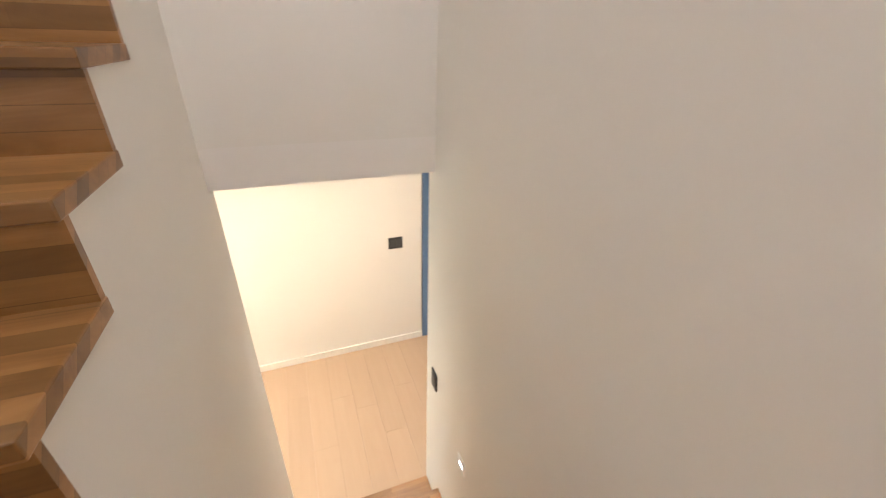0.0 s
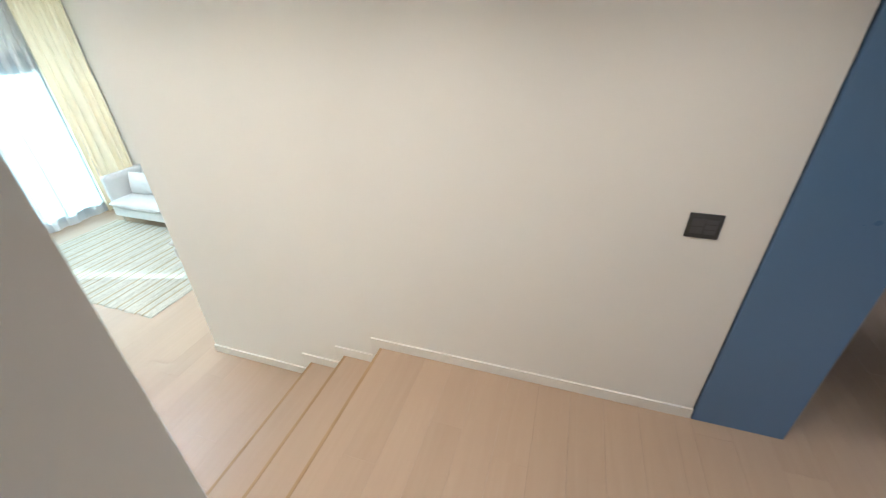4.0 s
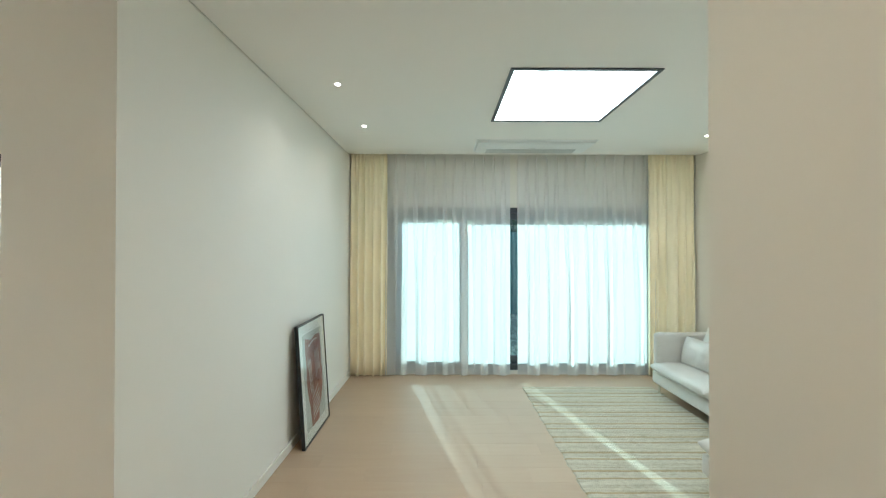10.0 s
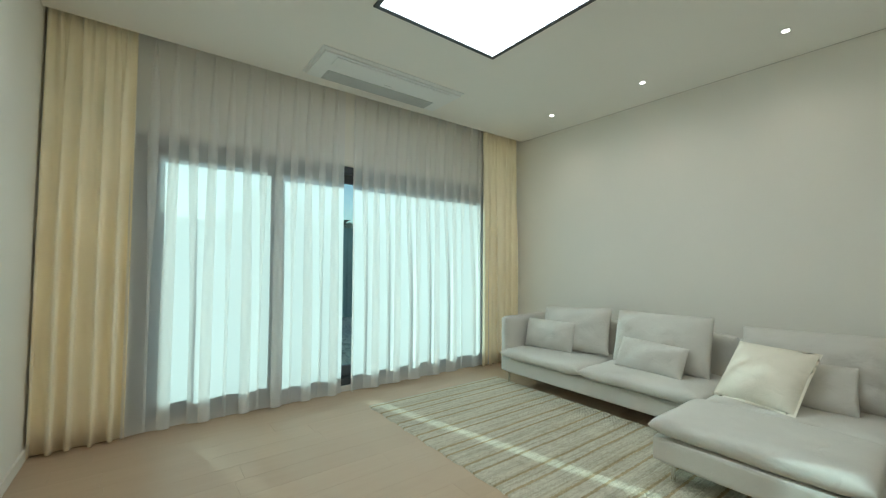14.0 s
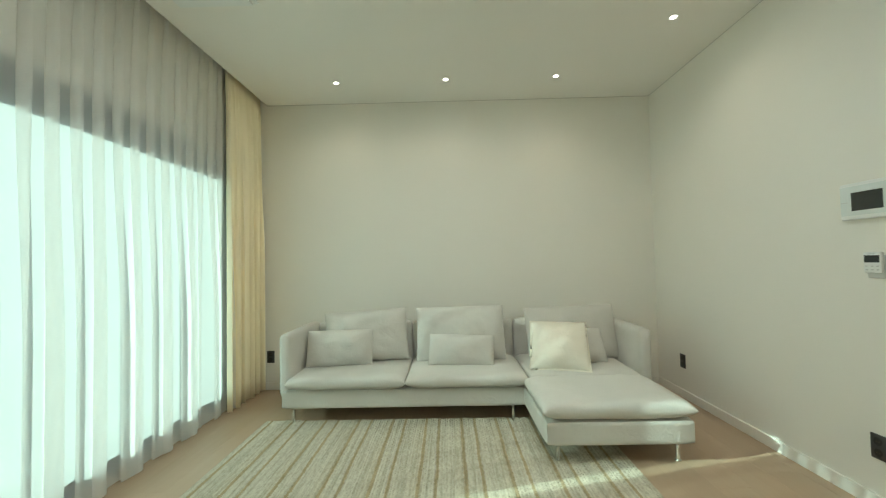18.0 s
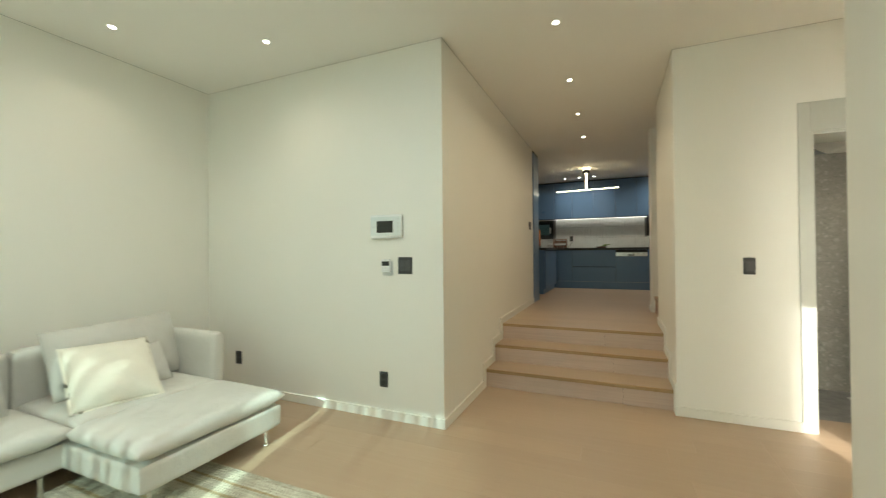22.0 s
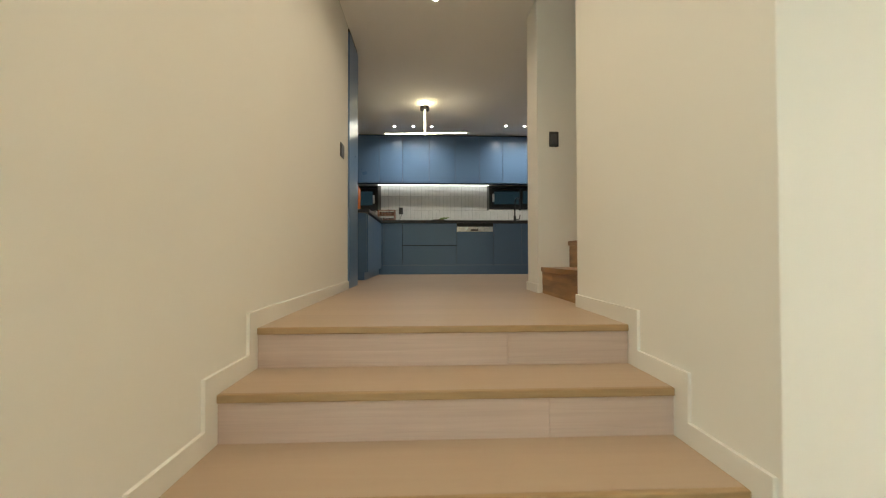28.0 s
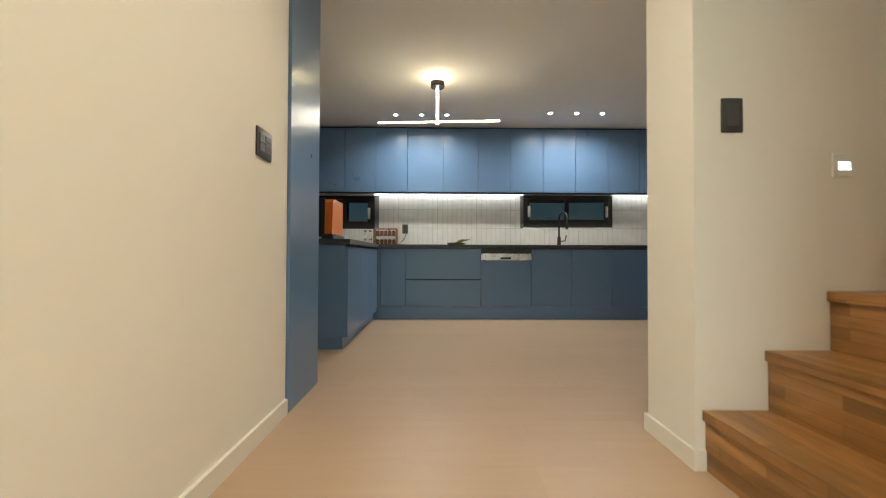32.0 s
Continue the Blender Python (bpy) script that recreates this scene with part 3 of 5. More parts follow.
built("curtain_rail", join(bx(-2.53, 2.02, -4.03, -4.01, 3.035, 3.059), bx(-2.53, 2.02, -3.985, -3.965, 3.035, 3.059)), WHITEPL, "white double curtain rail in the ceiling slot")
# Unseen side room curtains; their gap shapes the sun into a narrow stripe
solo("sheer_curtain", drape(2.235, 3.235, -2.50, 0.012, 2.88, 0.113, 0.226, 0.05, 0.09, 21, nz=8), DENSE, (2.7, -2.5, 0.01), "unseen white side room curtain that narrows the sun to a stripe", "curtain", "side room curtains", True)
solo("sheer_curtain", drape(3.43, 3.74, -2.50, 0.012, 2.88, 0.113, 0.226, 0.05, 0.09, 22, nz=8), DENSE, (3.5, -2.5, 0.01), "unseen white side room curtain that narrows the sun to a stripe", "curtain", "side room curtains", True)

# ---- lamps of the place ----
panel = thing("ceiling_light", (-0.185, -2.05, H), "large square white light panel with a thin dark frame", "ceiling light")
part("frame", join(bx(-0.715, 0.345, -2.605, -2.575, H - 0.010, H, 0.001), bx(-0.715, 0.345, -1.525, -1.495, H - 0.010, H, 0.001),
     bx(-0.715, -0.685, -2.575, -1.525, H - 0.010, H, 0.001), bx(0.315, 0.345, -2.575, -1.525, H - 0.010, H, 0.001)), ALU, panel, "dark grey metal frame")
part("diffuser", bx(-0.685, 0.315, -2.575, -1.525, H - 0.003, H - 0.001), PANEL, panel, "glowing white diffuser")


def downlight(x, y, z, lens, group, name="downlight"):
    d = thing(name, (x, y, z), "small round recessed ceiling downlight with a white trim", "downlight", group)
    ring = bmesh.new()
    bmesh.ops.create_cone(ring, cap_ends=False, segments=28, radius1=0.031, radius2=0.022, depth=0.006, matrix=Matrix.Translation((x, y, z - 0.003)))
    part("trim", join(ring, cyl((x, y, z - 0.001), 0.031, 0.0016, n=28)), WHITEPL, d, soft=True)
    part("lens", cyl((x, y, z - 0.004), 0.019, 0.002, n=24), lens, d, "glowing lens")
    return d


def lamp_at(x, y, z, watts, color, cone=100, name="downlight_lamp", blend=0.7):
    l = new(name, bpy.data.lights.new(name, "SPOT"))
    l.data.energy, l.data.color, l.data.spot_size, l.data.spot_blend, l.data.shadow_soft_size = watts, color, radians(cone), blend, 0.03
    l.location = (x, y, z - 0.015)
    return l


AMBER, WARM, NEUTRAL = (1.0, 0.80, 0.55), (1.0, 0.87, 0.67), (1.0, 0.93, 0.80)
first = downlight(-2.07, -3.07, H, LENS, "living room downlights")
for x, y in ((-2.06, -2.07), (-2.05, -1.075), (-1.225, -0.49), (1.61, -1.77), (1.605, -2.77), (0.81, 0.15), (0.805, 1.16), (0.80, 2.155), (0.80, 3.155)):
    copy_thing(first, pose(x, y, H))
for x, y in ((-2.07, -3.07), (-2.06, -2.07), (-2.05, -1.075), (-1.225, -0.49), (1.61, -1.77), (1.605, -2.77)):
    lamp_at(x, y, H, 7.6, WARM, 140, blend=1.0)
for x, y in ((0.81, 0.15), (0.805, 1.16), (0.80, 2.155), (0.80, 3.155)):
    lamp_at(x, y, H, 13, AMBER, 156, blend=1.0)
kfirst = downlight(0.203, 6.36, H, LENSK, "kitchen downlights")
for x in (0.509, 0.809, 2.01, 2.316, 2.617):
    copy_thing(kfirst, pose(x, 6.35 if x < 1 else 6.27, H))
for x in (0.203, 0.509, 0.809, 2.01, 2.316, 2.617):
    lamp_at(x, 6.32, H, 10.5, NEUTRAL, 164, blend=1.0)
# Unseen lamp added high over the stairs to light the stairwell
stair_fill = thing("ceiling_lamp", (3.0, 2.6, 5.6), "unseen round ceiling lamp added to light the stairwell", "ceiling light")
part("rim", cyl((3.0, 2.6, 5.575), 0.25, 0.05, n=40, bev=0.006), WHITEPL, stair_fill, soft=True)
part("diffuser", cyl((3.0, 2.6, 5.545), 0.235, 0.012, n=40), glow("stair_fill_glow", (1.0, 0.96, 0.91), 7.2), stair_fill)

# pendant of two bars in the kitchen
pend = thing("pendant_lamp", (0.70, 5.37, H), "black pendant lamp with two crossed glowing bars", "pendant lamp")
part("halo", cyl((0.70, 5.37, H - 0.040), 0.055, 0.004, n=36), glow("pendant_halo", (1.0, 0.80, 0.45), 34.0), pend, "glowing ring on top of the canopy")
part("stem", cyl((0.70, 5.37, H - 0.019), 0.012, 0.038, n=12), BLACK, pend)
part("canopy", cyl((0.70, 5.37, H - 0.071), 0.065, 0.056, n=36, bev=0.004), BLACK, pend, "black metal canopy", True)
arc = [(0.70, 5.37 + 0.02 * math.sin(math.pi * k / 12), H - 0.098 - 0.342 * k / 12) for k in range(13)]
part("upright_bar", tube(arc, 0.011), BARGLOW, pend, "glowing upright bar")
part("bar_back", tube([(x, y + 0.02, z) for x, y, z in arc], 0.011), BLACK, pend)
part("cross_bar", tube([(0.155 + 1.115 * k / 16, 5.36 - 0.035 * k / 16, 2.475 + 0.015 * k / 16) for k in range(17)], 0.0075), BARGLOW, pend, "glowing level bar")
part("cross_back", tube([(0.15 + 1.125 * k / 16, 5.38 - 0.035 * k / 16, 2.478 + 0.015 * k / 16) for k in range(17)], 0.009), BLACK, pend)

# air conditioner in the ceiling
ac = thing("air_conditioner", (-0.265, -3.5, H), "white one-way cassette air conditioner flush in the ceiling", "air conditioner")
body = bx(-0.955, 0.43, -3.75, -3.24, H - 0.032, H - 0.0005)
bmesh.ops.bevel(body, geom=[e for e in body.edges if all(v.co.z < H - 0.02 for v in e.verts)], offset=0.025, segments=3, affect="EDGES")
part("casing", body, WHITEPL, ac, soft=True)
part("louvre", bx(-0.82, 0.30, -3.44, -3.29, H - 0.040, H - 0.031, 0.004), WHITEPL, ac, "white air louvre flap")
for k in range(22):
    part("grille_slat", bx(-0.80, 0.28, -3.715 + 0.008 * k, -3.7097 + 0.008 * k, H - 0.037, H - 0.0315), GREYPL, ac)
part("badge", bx(-0.30, -0.22, -3.50, -3.492, H - 0.0335, H - 0.0315), GREYPL, ac)


# ---- sofa ----
def plump(cx, cy, cz, wx, wy, th, seed=0, pinch=0.10, p=3.2, wrinkle=0.004, nx=26, ny=22, flat=False, dome=0.42):
    """A stuffed cushion: thick in the middle, thin at the seams, corners drawn in. Lies in x, y; th along z."""
    rnd = random.Random(seed)
    off = Vector((rnd.uniform(0, 50), rnd.uniform(0, 50), rnd.uniform(0, 50)))
    bm = bmesh.new()
    sides = []
    for sgn in (1, -1):
        g = []
        for j in range(ny + 1):
            row = []
            for i in range(nx + 1):
                u, v = math.sin((2 * i / nx - 1) * math.pi / 2), math.sin((2 * j / ny - 1) * math.pi / 2)
                fat = max(0.0, (1 - abs(u) ** p) * (1 - abs(v) ** p)) ** dome
                sx, sy = 1 - pinch * (1 - v * v) * 0.28, 1 - pinch * (1 - u * u) * 0.28
                x, y = cx + u * wx / 2 * sx, cy + v * wy / 2 * sy
                z = cz + sgn * th / 2 * fat * (1.0 if sgn > 0 or not flat else 0.55)
                z += wrinkle * fat * noise.noise(Vector((x * 11, y * 11, sgn * 3)) + off) + wrinkle * 2.2 * fat * noise.noise(Vector((x * 3.5, y * 3.5, sgn)) + off) - wrinkle * 0.9 * fat * abs(noise.noise(Vector((x * 6 + y * 3, y * 5, 7)) + off))
                row.append(bm.verts.new((x, y, z)))
            g.append(row)
        sides.append(g)
        for j in range(ny):
            for i in range(nx):
                q = (g[j][i], g[j][i + 1], g[j + 1][i + 1], g[j + 1][i])
                bm.faces.new(q if sgn > 0 else q[::-1])
    bmesh.ops.remove_doubles(bm, verts=bm.verts, dist=0.0008)
    bmesh.ops.recalc_face_normals(bm, faces=bm.faces)
    return bm


def turned(bm, m):
    bmesh.ops.transform(bm, matrix=m, verts=bm.verts)
    return bm


def softbox(x0, x1, y0, y1, z0, z1, r, seed=0, amp=0.004, cuts=10):
    """An upholstered block with rounded edges and a slightly uneven cover."""
    bm = bx(x0, x1, y0, y1, z0, z1)
    bmesh.ops.subdivide_edges(bm, edges=bm.edges, cuts=cuts, use_grid_fill=True)
    off = Vector((seed * 7.3, seed * 3.1, seed * 1.7))
    c = Vector(((x0 + x1) / 2, (y0 + y1) / 2, (z0 + z1) / 2))
    half = Vector(((x1 - x0) / 2, (y1 - y0) / 2, (z1 - z0) / 2))
    inner = Vector([max(h - r, 0.0) for h in half])
    for v in bm.verts:
        d = v.co - c
        k = Vector([max(-i, min(i, q)) for i, q in zip(inner, d)])
        e = d - k
        if e.length > 1e-6:
            # round the edge: keep within radius r of the inner block
            m = max(abs(a) for a in e)
            e = e.normalized() * min(m, r)
        v.co = c + k + e
        n = noise.noise(v.co * 5 + off) + 0.5 * noise.noise(v.co * 14 + off)
        v.co += (v.co - c).normalized() * amp * n
    return bm


sofa = thing("sofa", (-1.9, -2.0, 0), "light grey-white cotton corner sofa with a chaise and steel legs", "sofa")
part("seat_frame", softbox(-2.43, -1.645, -3.42, -1.475, 0.118, 0.272, 0.03, 1, 0.003, 14), SOFA, sofa, soft=True)
part("chaise_frame", softbox(-2.43, -0.962, -1.512, -0.605, 0.118, 0.272, 0.03, 2, 0.003, 14), SOFA, sofa, soft=True)
part("armrest", softbox(-2.45, -1.67, -3.45, -3.345, 0.20, 0.70, 0.045, 3, 0.003, 12), SOFA, sofa, soft=True)
part("armrest", softbox(-2.45, -1.66, -0.60, -0.495, 0.20, 0.70, 0.045, 4, 0.003, 12), SOFA, sofa, soft=True)
for k, (a, b) in enumerate(((-3.345, -2.44), (-2.44, -1.475), (-1.475, -0.60))):
    part("backrest", softbox(-2.47, -2.33, a + 0.003, b - 0.003, 0.20, 0.70, 0.045, 5 + k, 0.003, 10), SOFA, sofa, soft=True)
for k, (xa, xb, ya, yb) in enumerate(((-2.34, -1.595, -3.37, -2.435), (-2.34, -1.60, -2.435, -1.475), (-2.34, -1.585, -1.47, -0.60), (-1.60, -0.952, -1.522, -0.598))):
    part("seat_cushion", plump((xa + xb) / 2, (ya + yb) / 2, 0.325, xb - xa, yb - ya, 0.118, 10 + k, 0.02, 9.0, 0.005, 40, 36), SOFA, sofa, "loose flat seat cushion with sewn edges", True)
for x, y in ((-1.69, -3.33), (-1.66, -1.60), (-1.04, -1.42), (-1.03, -0.69), (-2.38, -3.33), (-2.38, -1.53), (-2.38, -0.64)):
    leg = part("leg", cyl((x, y, 0.064), 0.0125, 0.112, n=18), CHROME, sofa, "chromed round steel leg", True)
    part("foot", cyl((x, y, 0.004), 0.019, 0.008, n=18, bev=0.002), CHROME, leg, soft=True)


def cushion(name, w, h, th, at, tilt, turn, roll, seed, mat, label, group, pinch=0.10, flange=0.0):
    """A loose cushion, built lying down, then stood against something."""
    bm = plump(0, 0, 0, h, w, th, seed, pinch * 0.9, 2.6, 0.013, 40, 40, dome=0.56)
    c = thing(name, at, label, "cushion", group)
    m = Matrix.Rotation(radians(turn), 4, "Z") @ Matrix.Rotation(radians(tilt), 4, "Y") @ Matrix.Rotation(radians(roll), 4, "Z")
    turned(bm, Matrix.Translation(at) @ Matrix.Translation((0, 0, h / 2 * abs(math.sin(radians(tilt))))) @ m)
    part("cover", bm, mat, c, soft=True)
    if flange:
        rim = plump(0, 0, 0, h + flange, w + flange, 0.012, seed + 50, pinch * 0.9, 2.4, 0.012, 40, 40)
        turned(rim, Matrix.Translation(at) @ Matrix.Translation((0, 0, h / 2 * abs(math.sin(radians(tilt))))) @ m)
        part("flange", rim, mat, c, "narrow sewn flange", True)
    return c


cushion("back_cushion", 0.76, 0.47, 0.24, (-2.15, -2.84, 0.375), 70, 5, 3, 31, SOFA, "large plump grey-white back cushion slumped on the sofa", "back cushions", 0.16)
cushion("back_cushion", 0.80, 0.49, 0.24, (-2.15, -1.985, 0.37), 73, 0, 1, 32, SOFA, "large plump grey-white back cushion on the sofa", "back cushions", 0.06)
cushion("back_cushion", 0.82, 0.48, 0.24, (-2.15, -0.98, 0.365), 72, 0, 2, 33, SOFA, "large plump grey-white back cushion on the chaise", "back cushions", 0.06)
cushion("lumbar_cushion", 0.565, 0.31, 0.17, (-1.99, -3.04, 0.372), 76, 5, 0, 34, SOFA, "small oblong grey-white cushion against the armrest", "lumbar cushions", 0.05)
cushion("lumbar_cushion", 0.56, 0.27, 0.16, (-1.97, -1.985, 0.372), 62, -2, -2, 35, SOFA, "small oblong grey-white cushion in the middle of the sofa", "lumbar cushions", 0.05)
cushion("lumbar_cushion", 0.54, 0.30, 0.16, (-1.97, -1.03, 0.37), 62, 0, 3, 36, SOFA, "small oblong grey-white cushion behind the cream one", "lumbar cushions", 0.05)
cushion("square_cushion", 0.45, 0.45, 0.21, (-1.84, -1.18, 0.385), 46, -13, 0, 37, CREAM, "square cream linen cushion with a narrow flange on the chaise", "", 0.10, 0.028)

# ---- rug ----
m, nt, b = base("jute_rug", 0.95)
gpos = place(nt)
sep = nt.nodes.new("ShaderNodeSeparateXYZ")
nt.links.new(gpos, sep.inputs[0])
wob = node(nt, "ShaderNodeTexNoise", Scale=3.0, Detail=2.0)
nt.links.new(gpos, wob.inputs["Vector"])
off = nt.nodes.new("ShaderNodeMath")
off.operation = "MULTIPLY_ADD"
off.inputs[1].default_value = 0.018
nt.links.new(wob.outputs["Fac"], off.inputs[0])
rag = node(nt, "ShaderNodeTexNoise", Scale=95.0, Detail=2.0)
nt.links.new(gpos, rag.inputs["Vector"])
fray = nt.nodes.new("ShaderNodeMath")
fray.operation = "MULTIPLY_ADD"
fray.inputs[1].default_value = 0.022
nt.links.new(rag.outputs["Fac"], fray.inputs[0])
nt.links.new(sep.outputs["Y"], fray.inputs[2])
nt.links.new(fray.outputs[0], off.inputs[2])
row = nt.nodes.new("ShaderNodeMath")
row.operation = "FRACT"
sc = nt.nodes.new("ShaderNodeMath")
sc.operation = "DIVIDE"
sc.inputs[1].default_value = 0.268
nt.links.new(off.outputs[0], sc.inputs[0])
nt.links.new(sc.outputs[0], row.inputs[0])
spk = node(nt, "ShaderNodeTexNoise", Scale=75.0, Detail=3.0)
mpk = place(nt, (0.35, 1.0, 1.0))
nt.links.new(mpk, spk.inputs["Vector"])
CR, TAN, ASH = (0.55, 0.52, 0.43), (0.40, 0.32, 0.195), (0.44, 0.41, 0.33)
band = ramp(nt, row.outputs[0], [(0.0, CR), (0.27, CR), (0.29, ASH), (0.305, CR), (0.55, (0.53, 0.49, 0.385)), (0.565, TAN), (0.625, TAN), (0.64, CR), (0.765, CR), (0.785, ASH), (0.80, CR), (0.92, CR), (0.935, TAN), (0.99, TAN), (1.0, (0.52, 0.48, 0.375))])
fleck = ramp(nt, spk.outputs["Fac"], [(0.34, (0.74, 0.72, 0.68)), (0.60, (1.08, 1.08, 1.08))])
mx = nt.nodes.new("ShaderNodeMix")
mx.data_type, mx.blend_type = "RGBA", "MULTIPLY"
mx.inputs["Factor"].default_value = 0.6
yarn = node(nt, "ShaderNodeTexNoise", Scale=55.0, Detail=2.0)
nt.links.new(place(nt, (0.03, 1.0, 1.0)), yarn.inputs["Vector"])
tone = ramp(nt, yarn.outputs["Fac"], [(0.36, (0.78, 0.77, 0.74)), (0.58, (1.04, 1.04, 1.04))])
my = nt.nodes.new("ShaderNodeMix")
my.data_type, my.blend_type = "RGBA", "MULTIPLY"
my.inputs["Factor"].default_value = 0.75
nt.links.new(band, my.inputs["A"])
nt.links.new(tone, my.inputs["B"])
nt.links.new(my.outputs["Result"], mx.inputs["A"])
nt.links.new(fleck, mx.inputs["B"])
nt.links.new(mx.outputs["Result"], b.inputs["Base Color"])
bump(nt, b, spk.outputs["Fac"], 0.7, 0.004)
JUTE = m
RX0, RX1, RY0, RY1 = -1.73, -0.155, -3.57, -0.98
nx, ny = 190, 330
gx, gy = np.meshgrid(np.linspace(RX0, RX1, nx + 1), np.linspace(RY0, RY1, ny + 1), indexing="ij")
edge = 0.012 * np.sin(gy * 23) + 0.006 * np.sin(gy * 61)
gxe = gx + edge * np.clip((np.abs(gx - (RX0 + RX1) / 2) - 0.6) / 0.19, 0, 1) * 0.5
braid = 0.5 + 0.5 * np.abs(np.sin(gy * np.pi / 0.0138))
gz = 0.004 + 0.006 * braid + 0.002 * np.sin(gx * 2 * np.pi / 0.021 + np.floor(gy / 0.0138) * 1.7) + np.random.uniform(-0.0012, 0.0012, gx.shape)
gz[0, :] = gz[-1, :] = 0.001
gz[:, 0] = gz[:, -1] = 0.001
verts = np.stack([gxe, gy, np.maximum(gz, 0.001)], -1).reshape(-1, 3)
idx = np.arange((nx + 1) * (ny + 1)).reshape(nx + 1, ny + 1)
faces = np.stack([idx[:-1, :-1], idx[1:, :-1], idx[1:, 1:], idx[:-1, 1:]], -1).reshape(-1, 4)
me = bpy.data.meshes.new("rug")
me.from_pydata(verts.tolist(), [], faces.tolist())
me.materials.append(JUTE)
tagged(new("rug", me), "hand-woven cream and tan jute rug with braided stripes", "rug")

# ---- leaning picture ----
pic = thing("picture_frame", (0, 0, 0), "framed abstract print in rust red leaning against the wall", "picture")
PW, PH, PT = 0.71, 1.02, 0.03
hw = PW / 2
part("frame", join(bx(0, PT, -hw, -hw + 0.012, 0, PH, 0.0015), bx(0, PT, hw - 0.012, hw, 0, PH, 0.0015), bx(0, PT, -hw + 0.012, hw - 0.012, 0, 0.012, 0.0015), bx(0, PT, -hw + 0.012, hw - 0.012, PH - 0.012, PH, 0.0015)), BLACK, pic, "thin black frame")
part("backing", bx(0.014, 0.026, -hw + 0.012, hw - 0.012, 0.012, PH - 0.012), BLACK, pic)
part("mount", bx(0.010, 0.0138, -hw + 0.012, hw - 0.012, 0.012, PH - 0.012), surface("mount_card", (0.80, 0.80, 0.78), 0.8, var=0.01), pic, "white card mount")
part("print", bx(0.008, 0.0098, -0.255, 0.255, 0.10, 0.92), surface("print_paper", (0.50, 0.52, 0.50), 0.8, var=0.03), pic, "pale grey print ground")
RUST = surface("rust_ink", (0.26, 0.075, 0.055), 0.7, var=0.12, scale=6)
# outline in (right as seen, up); right as seen is -y
vase = [(-0.13, 0.10), (0.06, 0.10), (0.075, 0.20), (0.15, 0.27), (0.205, 0.38), (0.22, 0.50), (0.20, 0.62), (0.215, 0.74), (0.20, 0.865), (0.08, 0.87), (-0.03, 0.845), (-0.10, 0.86), (-0.185, 0.885), (-0.205, 0.80), (-0.19, 0.66), (-0.205, 0.52), (-0.19, 0.40), (-0.15, 0.28)]
part("red_shape", prism([(-a, c) for a, c in vase], 0.0062, 0.0078, "x"), RUST, pic, "rust red painted shape")
INK = surface("white_ink", (0.72, 0.72, 0.70), 0.8, var=0.02)


def stroke(pts, w):
    """A flat painted stroke along points (right, up)."""
    bm = bmesh.new()
    prev = None
    for i, (a, c) in enumerate(pts):
        p0, p1 = pts[max(i - 1, 0)], pts[min(i + 1, len(pts) - 1)]
        d = Vector((p1[0] - p0[0], p1[1] - p0[1])).normalized()
        nrm = Vector((-d.y, d.x)) * w / 2
        now = [bm.verts.new((0.0052, -(a + s * nrm.x), c + s * nrm.y)) for s in (-1, 1)]
        if prev:
            bm.faces.new((prev[0], prev[1], now[1], now[0]))
        prev = now
    bmesh.ops.solidify(bm, geom=list(bm.faces), thickness=0.0006)
    return bm


lines = [[(-0.11, 0.80), (-0.05, 0.825), (0.04, 0.835), (0.12, 0.83)]]
lines += [[(-0.15 + 0.03 * k, 0.70 - 0.005 * k), (-0.12 + 0.03 * k, 0.45 - 0.02 * k), (-0.10 + 0.03 * k, 0.38)] for k in range(3)]
lines += [[(0.02 + 0.028 * k, 0.74), (0.035 + 0.026 * k, 0.62), (0.04 + 0.026 * k, 0.50 + 0.012 * k)] for k in range(5)]
lines += [[(-0.10, 0.335), (-0.02, 0.37), (0.08, 0.42)]]
lines += [[(-0.09, 0.295 - 0.035 * k), (0.10, 0.365 - 0.04 * k)] for k in range(5)]
for ln in lines:
    part("stroke", stroke(ln, 0.012), INK, pic)
gl = part("glass", bx(0.0012, 0.0032, -hw + 0.012, hw - 0.012, 0.012, PH - 0.012), CLEAR, pic)
gl.visible_shadow = False
pic.matrix_world = pose(1.935, -2.395, 0.001, 0, 3.8, 0)

# ---- kitchen ----
CT = 1.378  # worktop height
BY, UY, KY = 6.33, 6.76, 6.98  # fronts of base and wall units, back wall


def base_unit(x0, x1, fronts, name="base_cabinet", label="matt blue handleless base cabinet under the worktop"):
    c = thing(name, ((x0 + x1) / 2, 6.6, Z), label, "cabinet", "kitchen base cabinets")
    part("body", bx(x0 + 0.001, x1 - 0.001, BY + 0.022, KY - 0.01, Z + 0.15, CT - 0.042), BLUESHADE, c)
    part("plinth", bx(x0, x1, BY + 0.012, BY + 0.03, Z, Z + 0.148), BLUE, c, "blue plinth board")
    for a, b, lo, hi, nm in fronts:
        part(nm, bx(a + 0.0027, b - 0.0027, BY, BY + 0.02, lo, hi, 0.0015), BLUE, c)
    part("grip_rail", bx(x0, x1, BY + 0.014, BY + 0.05, CT - 0.062, CT - 0.042), BLUESHADE, c)
    return c


